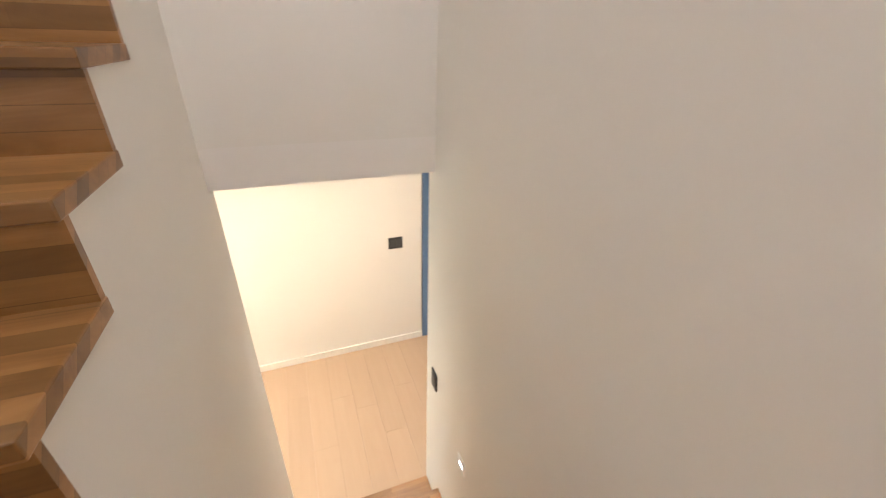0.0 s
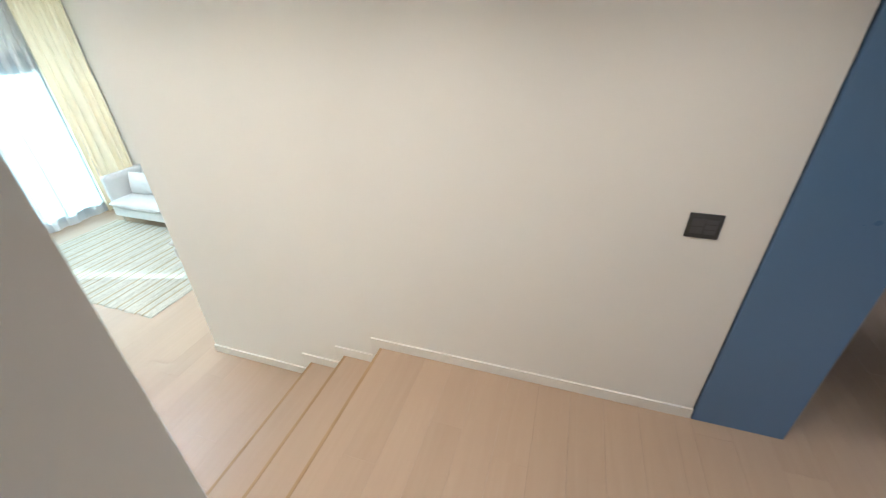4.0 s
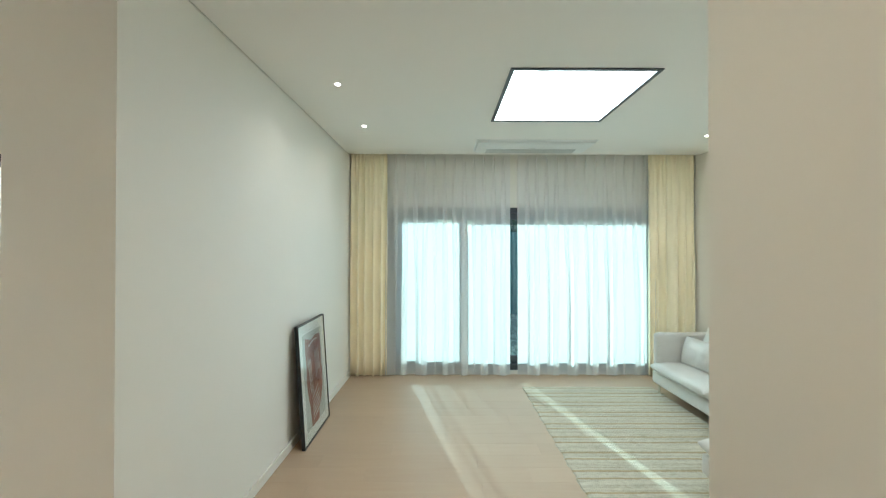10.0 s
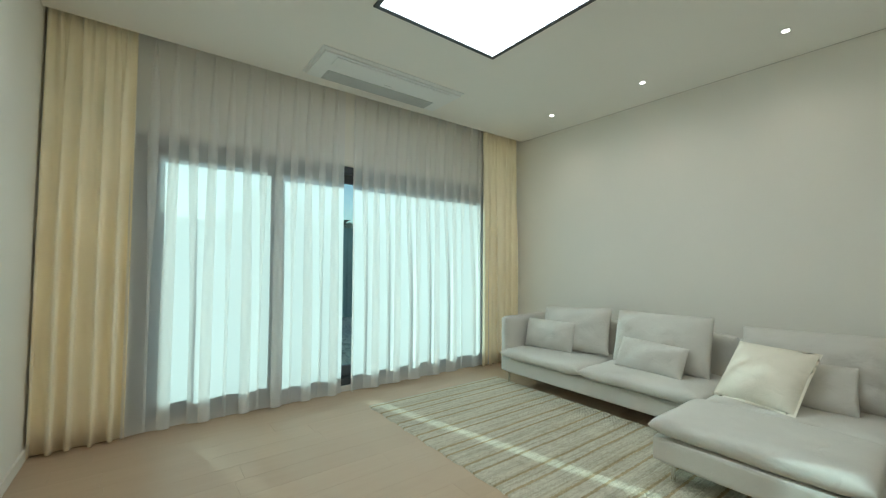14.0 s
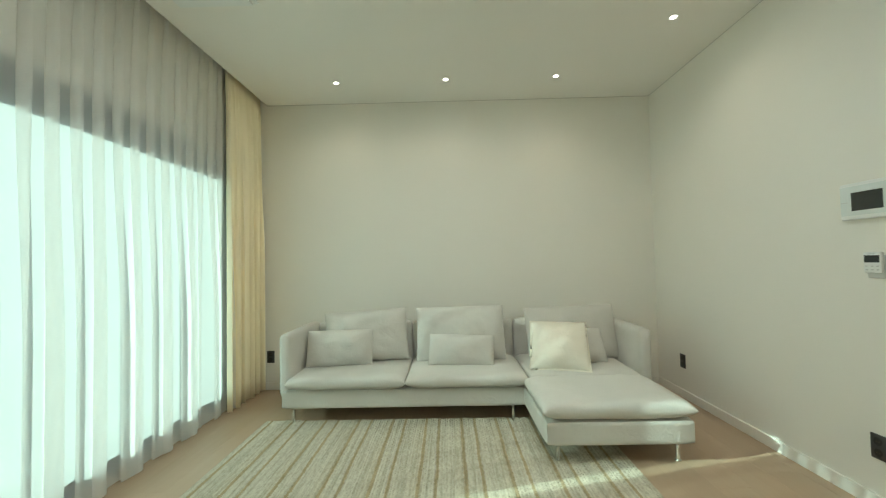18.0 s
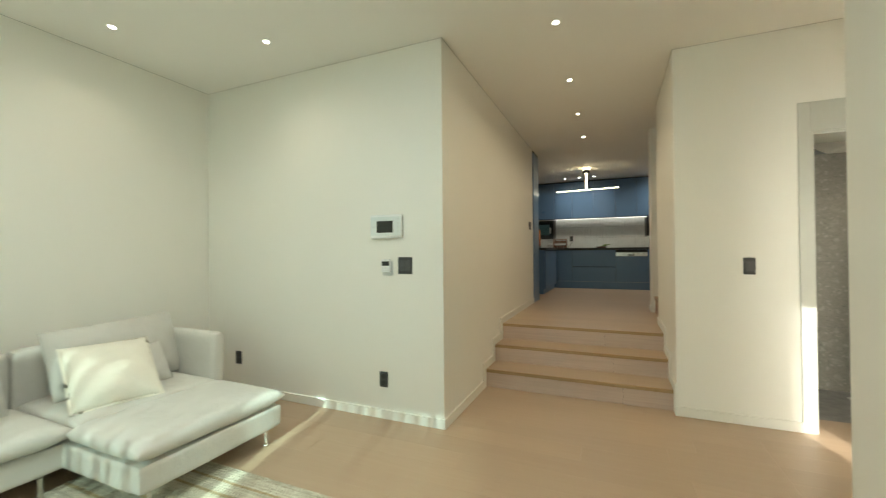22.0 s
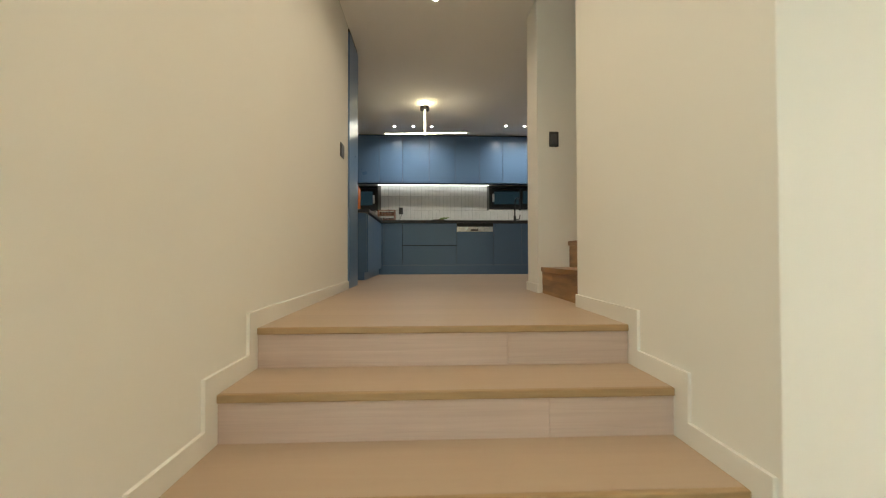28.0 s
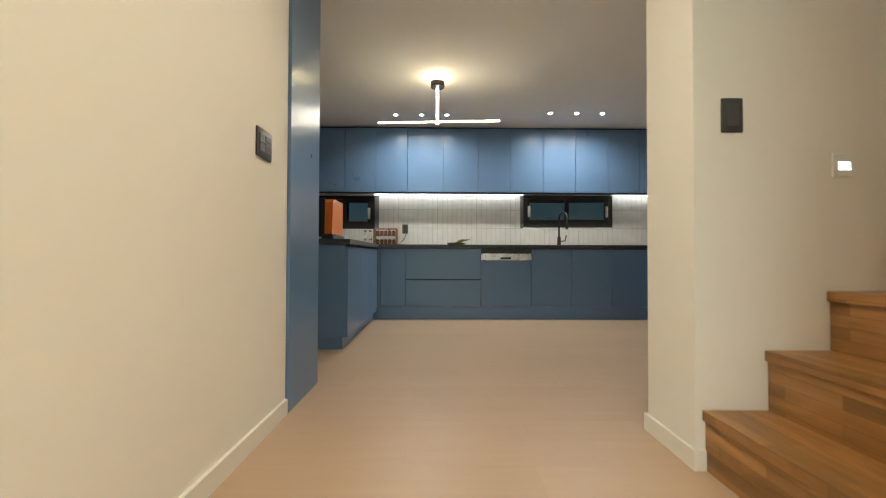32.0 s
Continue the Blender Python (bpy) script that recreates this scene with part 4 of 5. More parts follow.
LOW, TOP = Z + 0.152, CT - 0.052
base_unit(-0.60, 0.038, [(-0.058, 0.036, LOW, TOP, "door")], label="narrow matt blue corner cabinet under the worktop")
base_unit(0.038, 0.333, [(0.038, 0.333, LOW, TOP, "door")])
base_unit(0.333, 1.21, [(0.333, 1.21, LOW, 0.962, "drawer_front"), (0.333, 1.21, 0.978, TOP, "drawer_front")], "drawer_cabinet", "wide matt blue cabinet with two deep drawers")
dw = base_unit(1.21, 1.805, [(1.21, 1.805, LOW, 1.19, "door")], "dishwasher", "built-in dishwasher with a blue front and steel panel")
part("steel_panel", bx(1.213, 1.802, BY - 0.004, BY + 0.016, 1.195, 1.275, 0.002), STEEL, dw, "brushed steel panel")
part("handle_recess", bx(1.44, 1.56, BY - 0.006, BY - 0.003, 1.208, 1.232, 0.001), BLACK, dw)
part("control_strip", bx(1.213, 1.802, BY - 0.002, BY + 0.016, 1.277, CT - 0.045, 0.001), BLACK, dw, "black control strip")
for x0, x1 in ((1.805, 2.275), (2.275, 2.746), (2.746, 3.185)):
    base_unit(x0, x1, [(x0, x1, LOW, TOP, "door")])
side = thing("side_cabinet", (3.5, 5.9, Z), "matt blue return cabinet along the side wall", "cabinet", "kitchen base cabinets")
part("body", bx(3.215, 3.84, 5.0, 6.97, Z + 0.15, CT - 0.042), BLUESHADE, side)
part("plinth", bx(3.23, 3.25, 5.0, BY, Z, Z + 0.148), BLUE, side)
for k in range(3):
    part("door", bx(3.195, 3.214, 5.0 + 0.44 * k + 0.002, 5.44 + 0.44 * k - 0.002, LOW, TOP, 0.0015), BLUE, side)
pen = thing("side_cabinet", (-0.3, 5.55, Z), "matt blue return cabinet that carries the coffee machine", "cabinet", "kitchen base cabinets")
part("body", bx(-0.60, -0.02, 4.87, BY, Z + 0.15, CT - 0.042), BLUESHADE, pen)
part("plinth", join(bx(-0.60, -0.045, 4.87, 4.885, Z, Z + 0.10), bx(-0.06, -0.045, 4.885, BY, Z, Z + 0.10)), BLUE, pen)
part("end_panel", bx(-0.60, -0.021, 4.848, 4.868, Z + 0.10, CT - 0.044, 0.0015), BLUE, pen, "blue end panel")
for k in range(3):
    a = 4.848 + 0.49 * k
    part("door", bx(-0.019, 0.0, a + 0.002, a + 0.488, Z + 0.10, CT - 0.062, 0.0015), BLUE, pen)
worktop = solo("worktop", prism([(-0.60, 4.83), (0.02, 4.83), (0.02, BY - 0.02), (3.175, BY - 0.02), (3.175, 5.0), (3.84, 5.0), (3.84, KY - 0.002), (-0.60, KY - 0.002)], CT - 0.04, CT), STONE, (1.5, 6.6, CT - 0.04), "continuous dark speckled stone worktop on the base cabinets", "worktop")

edges = [-1.72, -1.31, -0.90, -0.488, -0.092, 0.313, 0.768, 1.217, 1.638, 2.052, 2.468, 2.891, 3.30, 3.72]
for x0, x1 in zip(edges, edges[1:]):
    u = thing("wall_cabinet", ((x0 + x1) / 2, 6.87, 2.063), "matt blue handleless wall cabinet below the ceiling", "cabinet", "kitchen wall cabinets")
    part("body", bx(x0 + 0.001, x1 - 0.001, UY + 0.021, KY - 0.002, 2.075, 2.878), BLUESHADE, u)
    part("door", bx(x0 + 0.003, x1 - 0.003, UY, UY + 0.019, 2.063, 2.878, 0.0015), BLUE, u)
built("trim", bx(-1.72, 3.72, UY + 0.05, KY - 0.002, 2.879, H), BLUESHADE, "recessed filler over the wall cabinets, darkened as a shadow gap")
for a, b in ((-0.135, 1.83), (3.05, 3.72)):
    s = thing("led_strip", ((a + b) / 2, 6.93, 2.055), "bright white light strip under the wall cabinets", "light strip", "under-cabinet lights")
    part("profile", bx(a, b, 6.90, 6.945, 2.056, 2.073), STEEL, s)
    part("diffuser", bx(a + 0.005, b - 0.005, 6.903, 6.942, 2.050, 2.0555), STRIP, s, "glowing strip")
s = thing("led_strip", (1.0, 6.80, 2.06), "dark rail along the wall cabinet bottoms", "light strip", "under-cabinet lights")
part("profile", bx(-1.70, 3.70, UY + 0.03, UY + 0.05, 2.045, 2.074), BLUESHADE, s)


def kitchen_window(x0, x1, z0, z1, name):
    w = built(name, join(bx(x0, x1, KY - 0.012, KY + 0.10, z0, z0 + 0.04, 0.003), bx(x0, x1, KY - 0.012, KY + 0.10, z1 - 0.04, z1, 0.003),
              bx(x0, x0 + 0.045, KY - 0.012, KY + 0.10, z0 + 0.04, z1 - 0.04, 0.003), bx(x1 - 0.045, x1, KY - 0.012, KY + 0.10, z0 + 0.04, z1 - 0.04, 0.003)), BLACK, "low black sliding window in the tiled wall")
    mid = (x0 + x1) / 2
    night = pane("dusky_glass", (0.13, 0.16, 0.165), rough=0.02)
    for a, b, y in ((x0 + 0.045, mid + 0.035, 0.045), (mid - 0.035, x1 - 0.045, 0.0)):
        sash(a, b, KY + y, z0 + 0.04, z1 - 0.04, 0.05, w, BLACK, night)
    for x in (x0 + 0.075, x1 - 0.075):
        part("latch", bx(x - 0.017, x + 0.017, KY - 0.022, KY + 0.001, z0 + 0.13, z0 + 0.28, 0.008), WHITEPL, w, "pale grey pull latch", True)


kitchen_window(-0.93, -0.138, 1.60, 2.04, "window_3")
kitchen_window(1.845, 3.036, 1.635, 2.057, "window_4")

# counter things
coffee = thing("coffee_machine", (-0.36, 5.2, CT), "black coffee machine with bright orange side panels", "coffee machine")
part("body", bx(-0.575, -0.262, 5.12, 5.48, CT + 0.05, CT + 0.36, 0.008), BLACK, coffee)
part("base", bx(-0.58, -0.185, 5.10, 5.49, CT, CT + 0.05, 0.006), BLACK, coffee)
part("side_panel", prism([(5.10, CT + 0.055), (5.47, CT + 0.052), (5.47, CT + 0.36), (5.18, CT + 0.36), (5.12, CT + 0.33)], -0.261, -0.195, "x"), surface("orange_gloss", (0.72, 0.17, 0.012), 0.22, var=0.03), coffee, "glossy orange side panel")
part("display", bx(-0.46, -0.38, 5.112, 5.122, CT + 0.27, CT + 0.33, 0.002), glow("blue_display", (0.15, 0.45, 1.0), 0.6), coffee, "small lit blue display")
part("dial", cyl((-0.42, 5.11, CT + 0.235), 0.03, 0.02, "y", bev=0.003), GREYPL, coffee, soft=True)
part("spout", bx(-0.46, -0.38, 5.06, 5.12, CT + 0.17, CT + 0.22, 0.008), GREYPL, coffee)
part("drip_tray", bx(-0.56, -0.28, 5.02, 5.10, CT, CT + 0.03, 0.004), STEEL, coffee)
rackw = wood("rack_wood", [(0.3, (0.16, 0.06, 0.03)), (0.7, (0.28, 0.12, 0.06))], (8, 30, 30), 0.5)
rack = thing("spice_rack", (0.04, 6.75, CT), "two-tier reddish wooden spice rack with small glass jars", "spice rack")
for x in (-0.10, 0.18):
    part("side", bx(x - 0.008, x + 0.008, 6.68, 6.82, CT, CT + 0.21, 0.002), rackw, rack)
for z in (0.005, 0.115):
    part("shelf", bx(-0.092, 0.172, 6.68, 6.82, CT + z, CT + z + 0.012, 0.001), rackw, rack)
    part("rail", bx(-0.092, 0.172, 6.68, 6.688, CT + z + 0.03, CT + z + 0.042, 0.001), rackw, rack)
part("top_rail", bx(-0.092, 0.172, 6.68, 6.69, CT + 0.195, CT + 0.21, 0.001), rackw, rack)
jarglass = surface("spice_jar_glass", (0.10, 0.055, 0.035), 0.15, var=0.3, scale=20)
for z in (0.017, 0.127):
    for k in range(5):
        j = thing("spice_jar", (-0.06 + 0.05 * k, 6.75, CT + z), "small glass spice jar with a steel lid", "jar", "spice jars")
        part("jar", cyl((-0.06 + 0.05 * k, 6.75, CT + z + 0.028), 0.021, 0.056, bev=0.003), jarglass, j, soft=True)
        part("lid", cyl((-0.06 + 0.05 * k, 6.75, CT + z + 0.064), 0.020, 0.015, bev=0.002), STEEL, j, soft=True)
for k, x in enumerate((-0.215, -0.15)):
    g = thing("pepper_mill", (x, 6.72, CT), "slim steel and glass pepper mill", "mill", "pepper mills")
    part("glass", cyl((x, 6.72, CT + 0.06), 0.021, 0.12, bev=0.003), STEEL, g, soft=True)
    part("neck", cyl((x, 6.72, CT + 0.145), 0.012, 0.05, r2=0.017), CLEAR, g, soft=True)
    part("cap", cyl((x, 6.72, CT + 0.178), 0.017, 0.016, bev=0.003), BLACK, g, soft=True)
tray = thing("serving_tray", (0.93, 6.62, CT), "small dark wicker tray with greens", "tray")
part("dish", cyl((0.93, 6.62, CT + 0.015), 0.085, 0.03, n=28, r2=0.12), surface("wicker", (0.12, 0.05, 0.025), 0.6, var=0.4, scale=60, fine=90, relief=0.6, dist=0.006), tray, soft=True)
leafm = surface("celery_leaf", (0.12, 0.19, 0.03), 0.5, var=0.3, scale=20)
for k in range(7):
    rnd = random.Random(k)
    d = Vector((0.09 + rnd.uniform(0, 0.07), rnd.uniform(-0.03, 0.03), 0.03 + rnd.uniform(0, 0.02)))
    p = Vector((0.93 + rnd.uniform(-0.02, 0.05), 6.62 + rnd.uniform(-0.03, 0.03), CT + 0.03))
    part("sprig", tube([p, p + d * 0.5 + Vector((0, 0, 0.012)), p + d], 0.006, 6), leafm, tray)
tap = thing("kitchen_faucet", (2.27, 6.80, CT), "matt black gooseneck kitchen faucet behind the sink", "faucet")
part("base", cyl((2.27, 6.80, CT + 0.06), 0.024, 0.12, bev=0.003), BLACK, tap, soft=True)
gn = [(2.27, 6.80, CT + 0.1), (2.27, 6.80, CT + 0.34)] + [(2.27 + 0.0, 6.80 - 0.075 + 0.075 * math.cos(a), CT + 0.34 + 0.085 * math.sin(a)) for a in (math.pi * k / 10 for k in range(1, 11))] + [(2.27, 6.65, CT + 0.26)]
gn = [(x + (6.80 - y) * 0.35, y, z) for x, y, z in gn]
part("spout", tube(gn, 0.0125, 12), BLACK, tap, soft=True)
part("spray_head", cyl((2.3225, 6.65, CT + 0.245), 0.017, 0.08), BLACK, tap, soft=True)
part("lever", tube([(2.28, 6.80, CT + 0.06), (2.345, 6.79, CT + 0.065), (2.36, 6.785, CT + 0.14)], 0.009), BLACK, tap, soft=True)
solo("kitchen_sink", join(bx(1.95, 2.62, 6.42, 6.47, CT, CT + 0.004), bx(1.95, 2.62, 6.72, 6.77, CT, CT + 0.004), bx(1.95, 2.0, 6.47, 6.72, CT, CT + 0.004), bx(2.57, 2.62, 6.47, 6.72, CT, CT + 0.004)), STEEL, (2.28, 6.6, CT), "steel rim of an undermounted kitchen sink in the worktop", "sink")

# tall blue cabinet at the hall's end
tall = thing("tall_cabinet", (-0.3, 3.82, Z), "tall matt blue cabinet beside the end of the hall wall", "cabinet")
part("side_panel", bx(-0.004, 0.014, 3.603, 4.045, Z + 0.001, H - 0.035, 0.0015), BLUE, tall)
part("body", bx(-0.60, -0.005, 3.603, 4.02, Z + 0.08, H - 0.06), BLUESHADE, tall)
part("door", bx(-0.60, -0.005, 4.022, 4.042, Z + 0.08, H - 0.04, 0.0015), BLUE, tall)
part("plinth", bx(-0.60, -0.005, 3.61, 4.0, Z, Z + 0.079), BLUESHADE, tall)
# Black strip stands in for the shaded gap below the ceiling
part("top_gap_shade", bx(-0.60, 0.008, 3.61, 4.03, H - 0.0345, H - 0.001), BLACK, tall, "black strip standing in for the dark gap under the ceiling")

# ---- wall plates ----
def plate(name, at, face, w, h, label, group, mat=CHAR, d=0.009):
    """A flat plate on a wall. face: which way the wall looks: '-y', '+x', '-x'."""
    x, y, z = at
    p = thing(name, at, label, name.split("_")[-1], group)
    return p, (lambda u0, u1, v0, v1, t0, t1, bev=0.001: {
        "-y": lambda: bx(x + u0, x + u1, y - t1, y - t0, z + v0, z + v1, bev),
        "+x": lambda: bx(x + t0, x + t1, y + u0, y + u1, z + v0, z + v1, bev),
        "-x": lambda: bx(x - t1, x - t0, y + u0, y + u1, z + v0, z + v1, bev)}[face]())


def switch(at, face, w, h, keys, label):
    p, f = plate("light_switch", at, face, w, h, label, "light switches")
    part("plate", f(-w / 2, w / 2, -h / 2, h / 2, 0, 0.009, 0.004), CHAR, p, soft=True)
    for u0, u1, v0, v1 in keys:
        part("rocker", f(u0 * w, u1 * w, v0 * h, v1 * h, 0.0092, 0.0125, 0.0018), ROCKER, p)


TWO = [(-0.28, 0.28, -0.32, 0.32)]
FIVE = [(-0.38, -0.01, 0.0, 0.31), (-0.38, -0.01, -0.31, -0.01), (0.01, 0.38, 0.11, 0.31), (0.01, 0.38, -0.10, 0.10), (0.01, 0.38, -0.31, -0.11)]
switch((-0.318, -0.0, 1.207), "-y", 0.122, 0.130, FIVE, "charcoal square five-gang light switch on the white wall")
switch((2.09, 0.92, 1.185), "-y", 0.075, 0.126, [(-0.30, -0.01, -0.30, 0.30), (0.01, 0.30, 0.02, 0.30), (0.01, 0.30, -0.30, -0.02)], "charcoal upright light switch beside the bathroom door")
switch((0.0, 3.335, 1.70), "+x", 0.135, 0.118, FIVE, "charcoal square light switch on the hall wall")
switch((1.755, 3.11, 1.75), "-y", 0.077, 0.122, TWO, "charcoal upright light switch beside the wooden stairs")


def socket(at, face, label):
    p, f = plate("power_socket", at, face, 0.075, 0.122, label, "power sockets")
    part("plate", f(-0.0375, 0.0375, -0.061, 0.061, 0, 0.009, 0.004), CHAR, p, soft=True)
    x, y, z = at
    for dz in (-0.027, 0.027):
        ax, c = ("y", (x, y - 0.0095, z + dz)) if face == "-y" else ("x", (x + 0.0095, y, z + dz))
        o = part("outlet", cyl(c, 0.020, 0.002, ax, 24), BLACK, p)
        for s in (-0.006, 0.006):
            q = (x + s, y - 0.011, z + dz) if face == "-y" else (x + 0.011, y + s, z + dz)
            part("hole", cyl(q, 0.0025, 0.001, ax, 10), SUB, o)


socket((-0.517, 0.0, 0.307), "-y", "charcoal double power socket low on the white wall")
socket((-2.125, 0.0, 0.325), "-y", "charcoal double power socket behind the sofa arm")
socket((-2.545, -3.90, 0.33), "+x", "charcoal double power socket beside the drape")
socket((0.268, KY - 0.012, 1.60), "-y", "charcoal double power socket on the tiles")
cord = thing("charging_cable", (0.27, 6.96, 1.59), "thin black charging cable plugged into the socket", "cable")
part("plug", cyl((0.27, KY - 0.036, 1.588), 0.018, 0.03, "y", bev=0.003), BLACK, cord, soft=True)
part("cable", tube([(0.27, KY - 0.05, 1.585), (0.285, KY - 0.06, 1.53), (0.265, KY - 0.07, 1.47), (0.22, KY - 0.09, 1.42), (0.19, KY - 0.12, CT + 0.006)], 0.004, 8), BLACK, cord, soft=True)

ic = thing("intercom", (-0.474, 0.0, 1.513), "white video intercom with a dark screen on the wall", "intercom")
part("back_box", bx(-0.605, -0.335, -0.016, 0, 1.425, 1.598, 0.004), CHAR, ic)
part("housing", bx(-0.615, -0.333, -0.032, -0.010, 1.421, 1.605, 0.007, 3), WHITEPL, ic, soft=True)
part("front_glass", bx(-0.610, -0.338, -0.0335, -0.0318, 1.442, 1.588, 0.0008), surface("white_glass_front", (0.70, 0.76, 0.76), 0.12, var=0.01, relief=0), ic, "glossy white front")
part("screen", bx(-0.555, -0.408, -0.0345, -0.0336, 1.464, 1.556, 0.0004), DISPLAY, ic, "dark screen")
for k in range(4):
    part("button", cyl((-0.362, -0.0342, 1.568 - 0.032 * k), 0.0055, 0.001, "y", 16), GREYPL, ic)
part("badge", bx(-0.608, -0.570, -0.0342, -0.0336, 1.507, 1.511, 0.0001), GREYPL, ic)
th = thing("thermostat", (-0.477, 0.0, 1.19), "small white room thermostat with a dark display", "thermostat")
part("back_plate", bx(-0.520, -0.428, -0.010, 0, 1.128, 1.240, 0.006), GREYPL, th, soft=True)
part("housing", bx(-0.522, -0.440, -0.026, -0.009, 1.155, 1.256, 0.006), WHITEPL, th, soft=True)
part("display", bx(-0.516, -0.447, -0.0268, -0.0258, 1.205, 1.240, 0.0004), DISPLAY, th)
for k in range(3):
    for r in range(2):
        part("button", bx(-0.512 + 0.025 * k, -0.500 + 0.025 * k, -0.0268, -0.0258, 1.185 - 0.018 * r, 1.190 - 0.018 * r, 0.0004), GREYPL, th)
part("badge", bx(-0.497, -0.465, -0.0266, -0.0258, 1.246, 1.249, 0.0004), GREYPL, th)
sl = thing("step_light", (2.156, 3.11, 1.575), "small square recessed step light with a lit slot", "step light")
part("plate", join(bx(2.115, 2.197, 3.104, 3.11, 1.534, 1.558, 0.001), bx(2.115, 2.197, 3.104, 3.11, 1.587, 1.617, 0.001), bx(2.115, 2.134, 3.104, 3.11, 1.558, 1.587, 0.001), bx(2.178, 2.197, 3.104, 3.11, 1.558, 1.587, 0.001)), WHITEPL, sl)
part("lens", bx(2.134, 2.178, 3.1075, 3.1095, 1.558, 1.587), STEPGLOW, sl, "glowing slot")

# ---- bathroom door, bathroom ----
dr = built("door_1", join(bx(2.384, 2.455, 0.908, 0.92, 0, 2.353, 0.002), bx(3.20, 3.26, 0.908, 0.92, 0, 2.353, 0.002), bx(2.455, 3.20, 0.908, 0.92, 2.141, 2.353, 0.002)), DOORGREY, "grey-green painted door frame with the sliding door pushed open")
part("lining", join(bx(2.4555, 2.475, 0.921, 1.25, 0, 2.14), bx(3.186, 3.2045, 0.921, 1.02, 0, 2.14), bx(3.186, 3.2045, 1.075, 1.25, 0, 2.14), bx(2.475, 3.186, 0.921, 1.25, 2.12, 2.14)), DOORGREY, dr)
leaf = part("leaf", bx(3.160, 3.20, 1.028, 1.068, 0.008, 2.115, 0.002), DOORGREY, dr, "grey-green door leaf, mostly slid away")
part("latch", bx(3.1585, 3.1605, 1.037, 1.059, 1.03, 1.17, 0.0004), STEEL, leaf, "steel latch plate")
part("latch", bx(3.1585, 3.1605, 1.037, 1.059, 0.86, 1.0, 0.0004), STEEL, leaf, "steel latch plate")
terr, nt, b = base("terrazzo_tile", 0.45)
tpos = place(nt)
warp = node(nt, "ShaderNodeTexNoise", Scale=9.0, Detail=3.0)
nt.links.new(tpos, warp.inputs["Vector"])
sway = nt.nodes.new("ShaderNodeVectorMath")
sway.operation = "MULTIPLY_ADD"
sway.inputs[1].default_value = (0.12, 0.12, 0.12)
nt.links.new(warp.outputs["Color"], sway.inputs[0])
nt.links.new(tpos, sway.inputs[2])
stone = (0.235, 0.222, 0.195)
col = None
for sc_, lim, tone in ((9.0, 0.27, (0.275, 0.26, 0.225)), (19.0, 0.27, (0.31, 0.295, 0.26)), (31.0, 0.13, (0.12, 0.115, 0.105))):
    vor = node(nt, "ShaderNodeTexVoronoi", Scale=sc_, Randomness=1.0)
    nt.links.new(sway.outputs["Vector"], vor.inputs["Vector"])
    pick = nt.nodes.new("ShaderNodeMath")
    pick.operation = "LESS_THAN"
    pick.inputs[1].default_value = lim
    nt.links.new(vor.outputs["Distance"], pick.inputs[0])
    lay = nt.nodes.new("ShaderNodeMix")
    lay.data_type = "RGBA"
    lay.inputs["A"].default_value, lay.inputs["B"].default_value = (*stone, 1), (*tone, 1)
    nt.links.new(pick.outputs[0], lay.inputs["Factor"])
    if col:
        nt.links.new(col, lay.inputs["A"])
    col = lay.outputs["Result"]
n3 = node(nt, "ShaderNodeTexNoise", Scale=55.0, Detail=5.0)
nt.links.new(tpos, n3.inputs["Vector"])
mm = nt.nodes.new("ShaderNodeMix")
mm.data_type, mm.blend_type = "RGBA", "MULTIPLY"
mm.inputs["Factor"].default_value = 0.6
nt.links.new(col, mm.inputs["A"])
nt.links.new(ramp(nt, n3.outputs["Fac"], [(0.3, (0.75, 0.75, 0.75)), (0.7, (1.15, 1.15, 1.15))]), mm.inputs["B"])
nt.links.new(mm.outputs["Result"], b.inputs["Base Color"])
bw = bpy.data.objects["wall_bath_back"]
be = bpy.data.objects["wall_bath_end"]
for z0, z1 in ((-0.004, 0.58), (0.583, 1.187), (1.19, 1.79), (1.793, 2.195)):
    for x0, x1 in ((1.735, 2.766), (2.769, 3.966)):
        part("tile", bx(x0, x1, 2.104, 2.1145, z0, z1, 0.001), terr, bw)
    part("tile", bx(3.969, 3.979, 1.245, 2.103, z0, z1, 0.001), terr, be)
holder = thing("paper_holder", (3.90, 2.10, 0.615), "small black toilet paper holder on the tiled wall", "paper holder")
part("plate", bx(3.865, 3.935, 2.096, 2.1035, 0.56, 0.675, 0.003), WHITEPL, holder)
part("cover", prism([(2.0965, 0.665), (2.045, 0.655), (2.03, 0.60), (2.045, 0.555), (2.0965, 0.555)], 3.862, 3.938, "x"), BLACK, holder, "black curved cover")
wc = thing("toilet", (3.42, 1.72, 0), "white wall-backed porcelain toilet with the lid down", "toilet")
bowl = bmesh.new()
rings = []
for z, w, d, fwd in ((0.0, 0.115, 0.20, -0.06), (0.06, 0.115, 0.20, -0.06), (0.20, 0.135, 0.24, -0.05), (0.32, 0.175, 0.28, -0.04), (0.385, 0.185, 0.30, -0.03), (0.395, 0.18, 0.295, -0.03)):
    rings.append([bowl.verts.new((3.50 - fwd + d * math.cos(a), 1.75 + w * math.sin(a), z)) for a in (2 * math.pi * k / 32 for k in range(32))])
for r0, r1 in zip(rings, rings[1:]):
    for k in range(32):
        bowl.faces.new((r0[k], r0[(k + 1) % 32], r1[(k + 1) % 32], r1[k]))
bowl.faces.new(rings[-1])
part("bowl", bowl, PORCELAIN, wc, soft=True)
lid = bmesh.new()
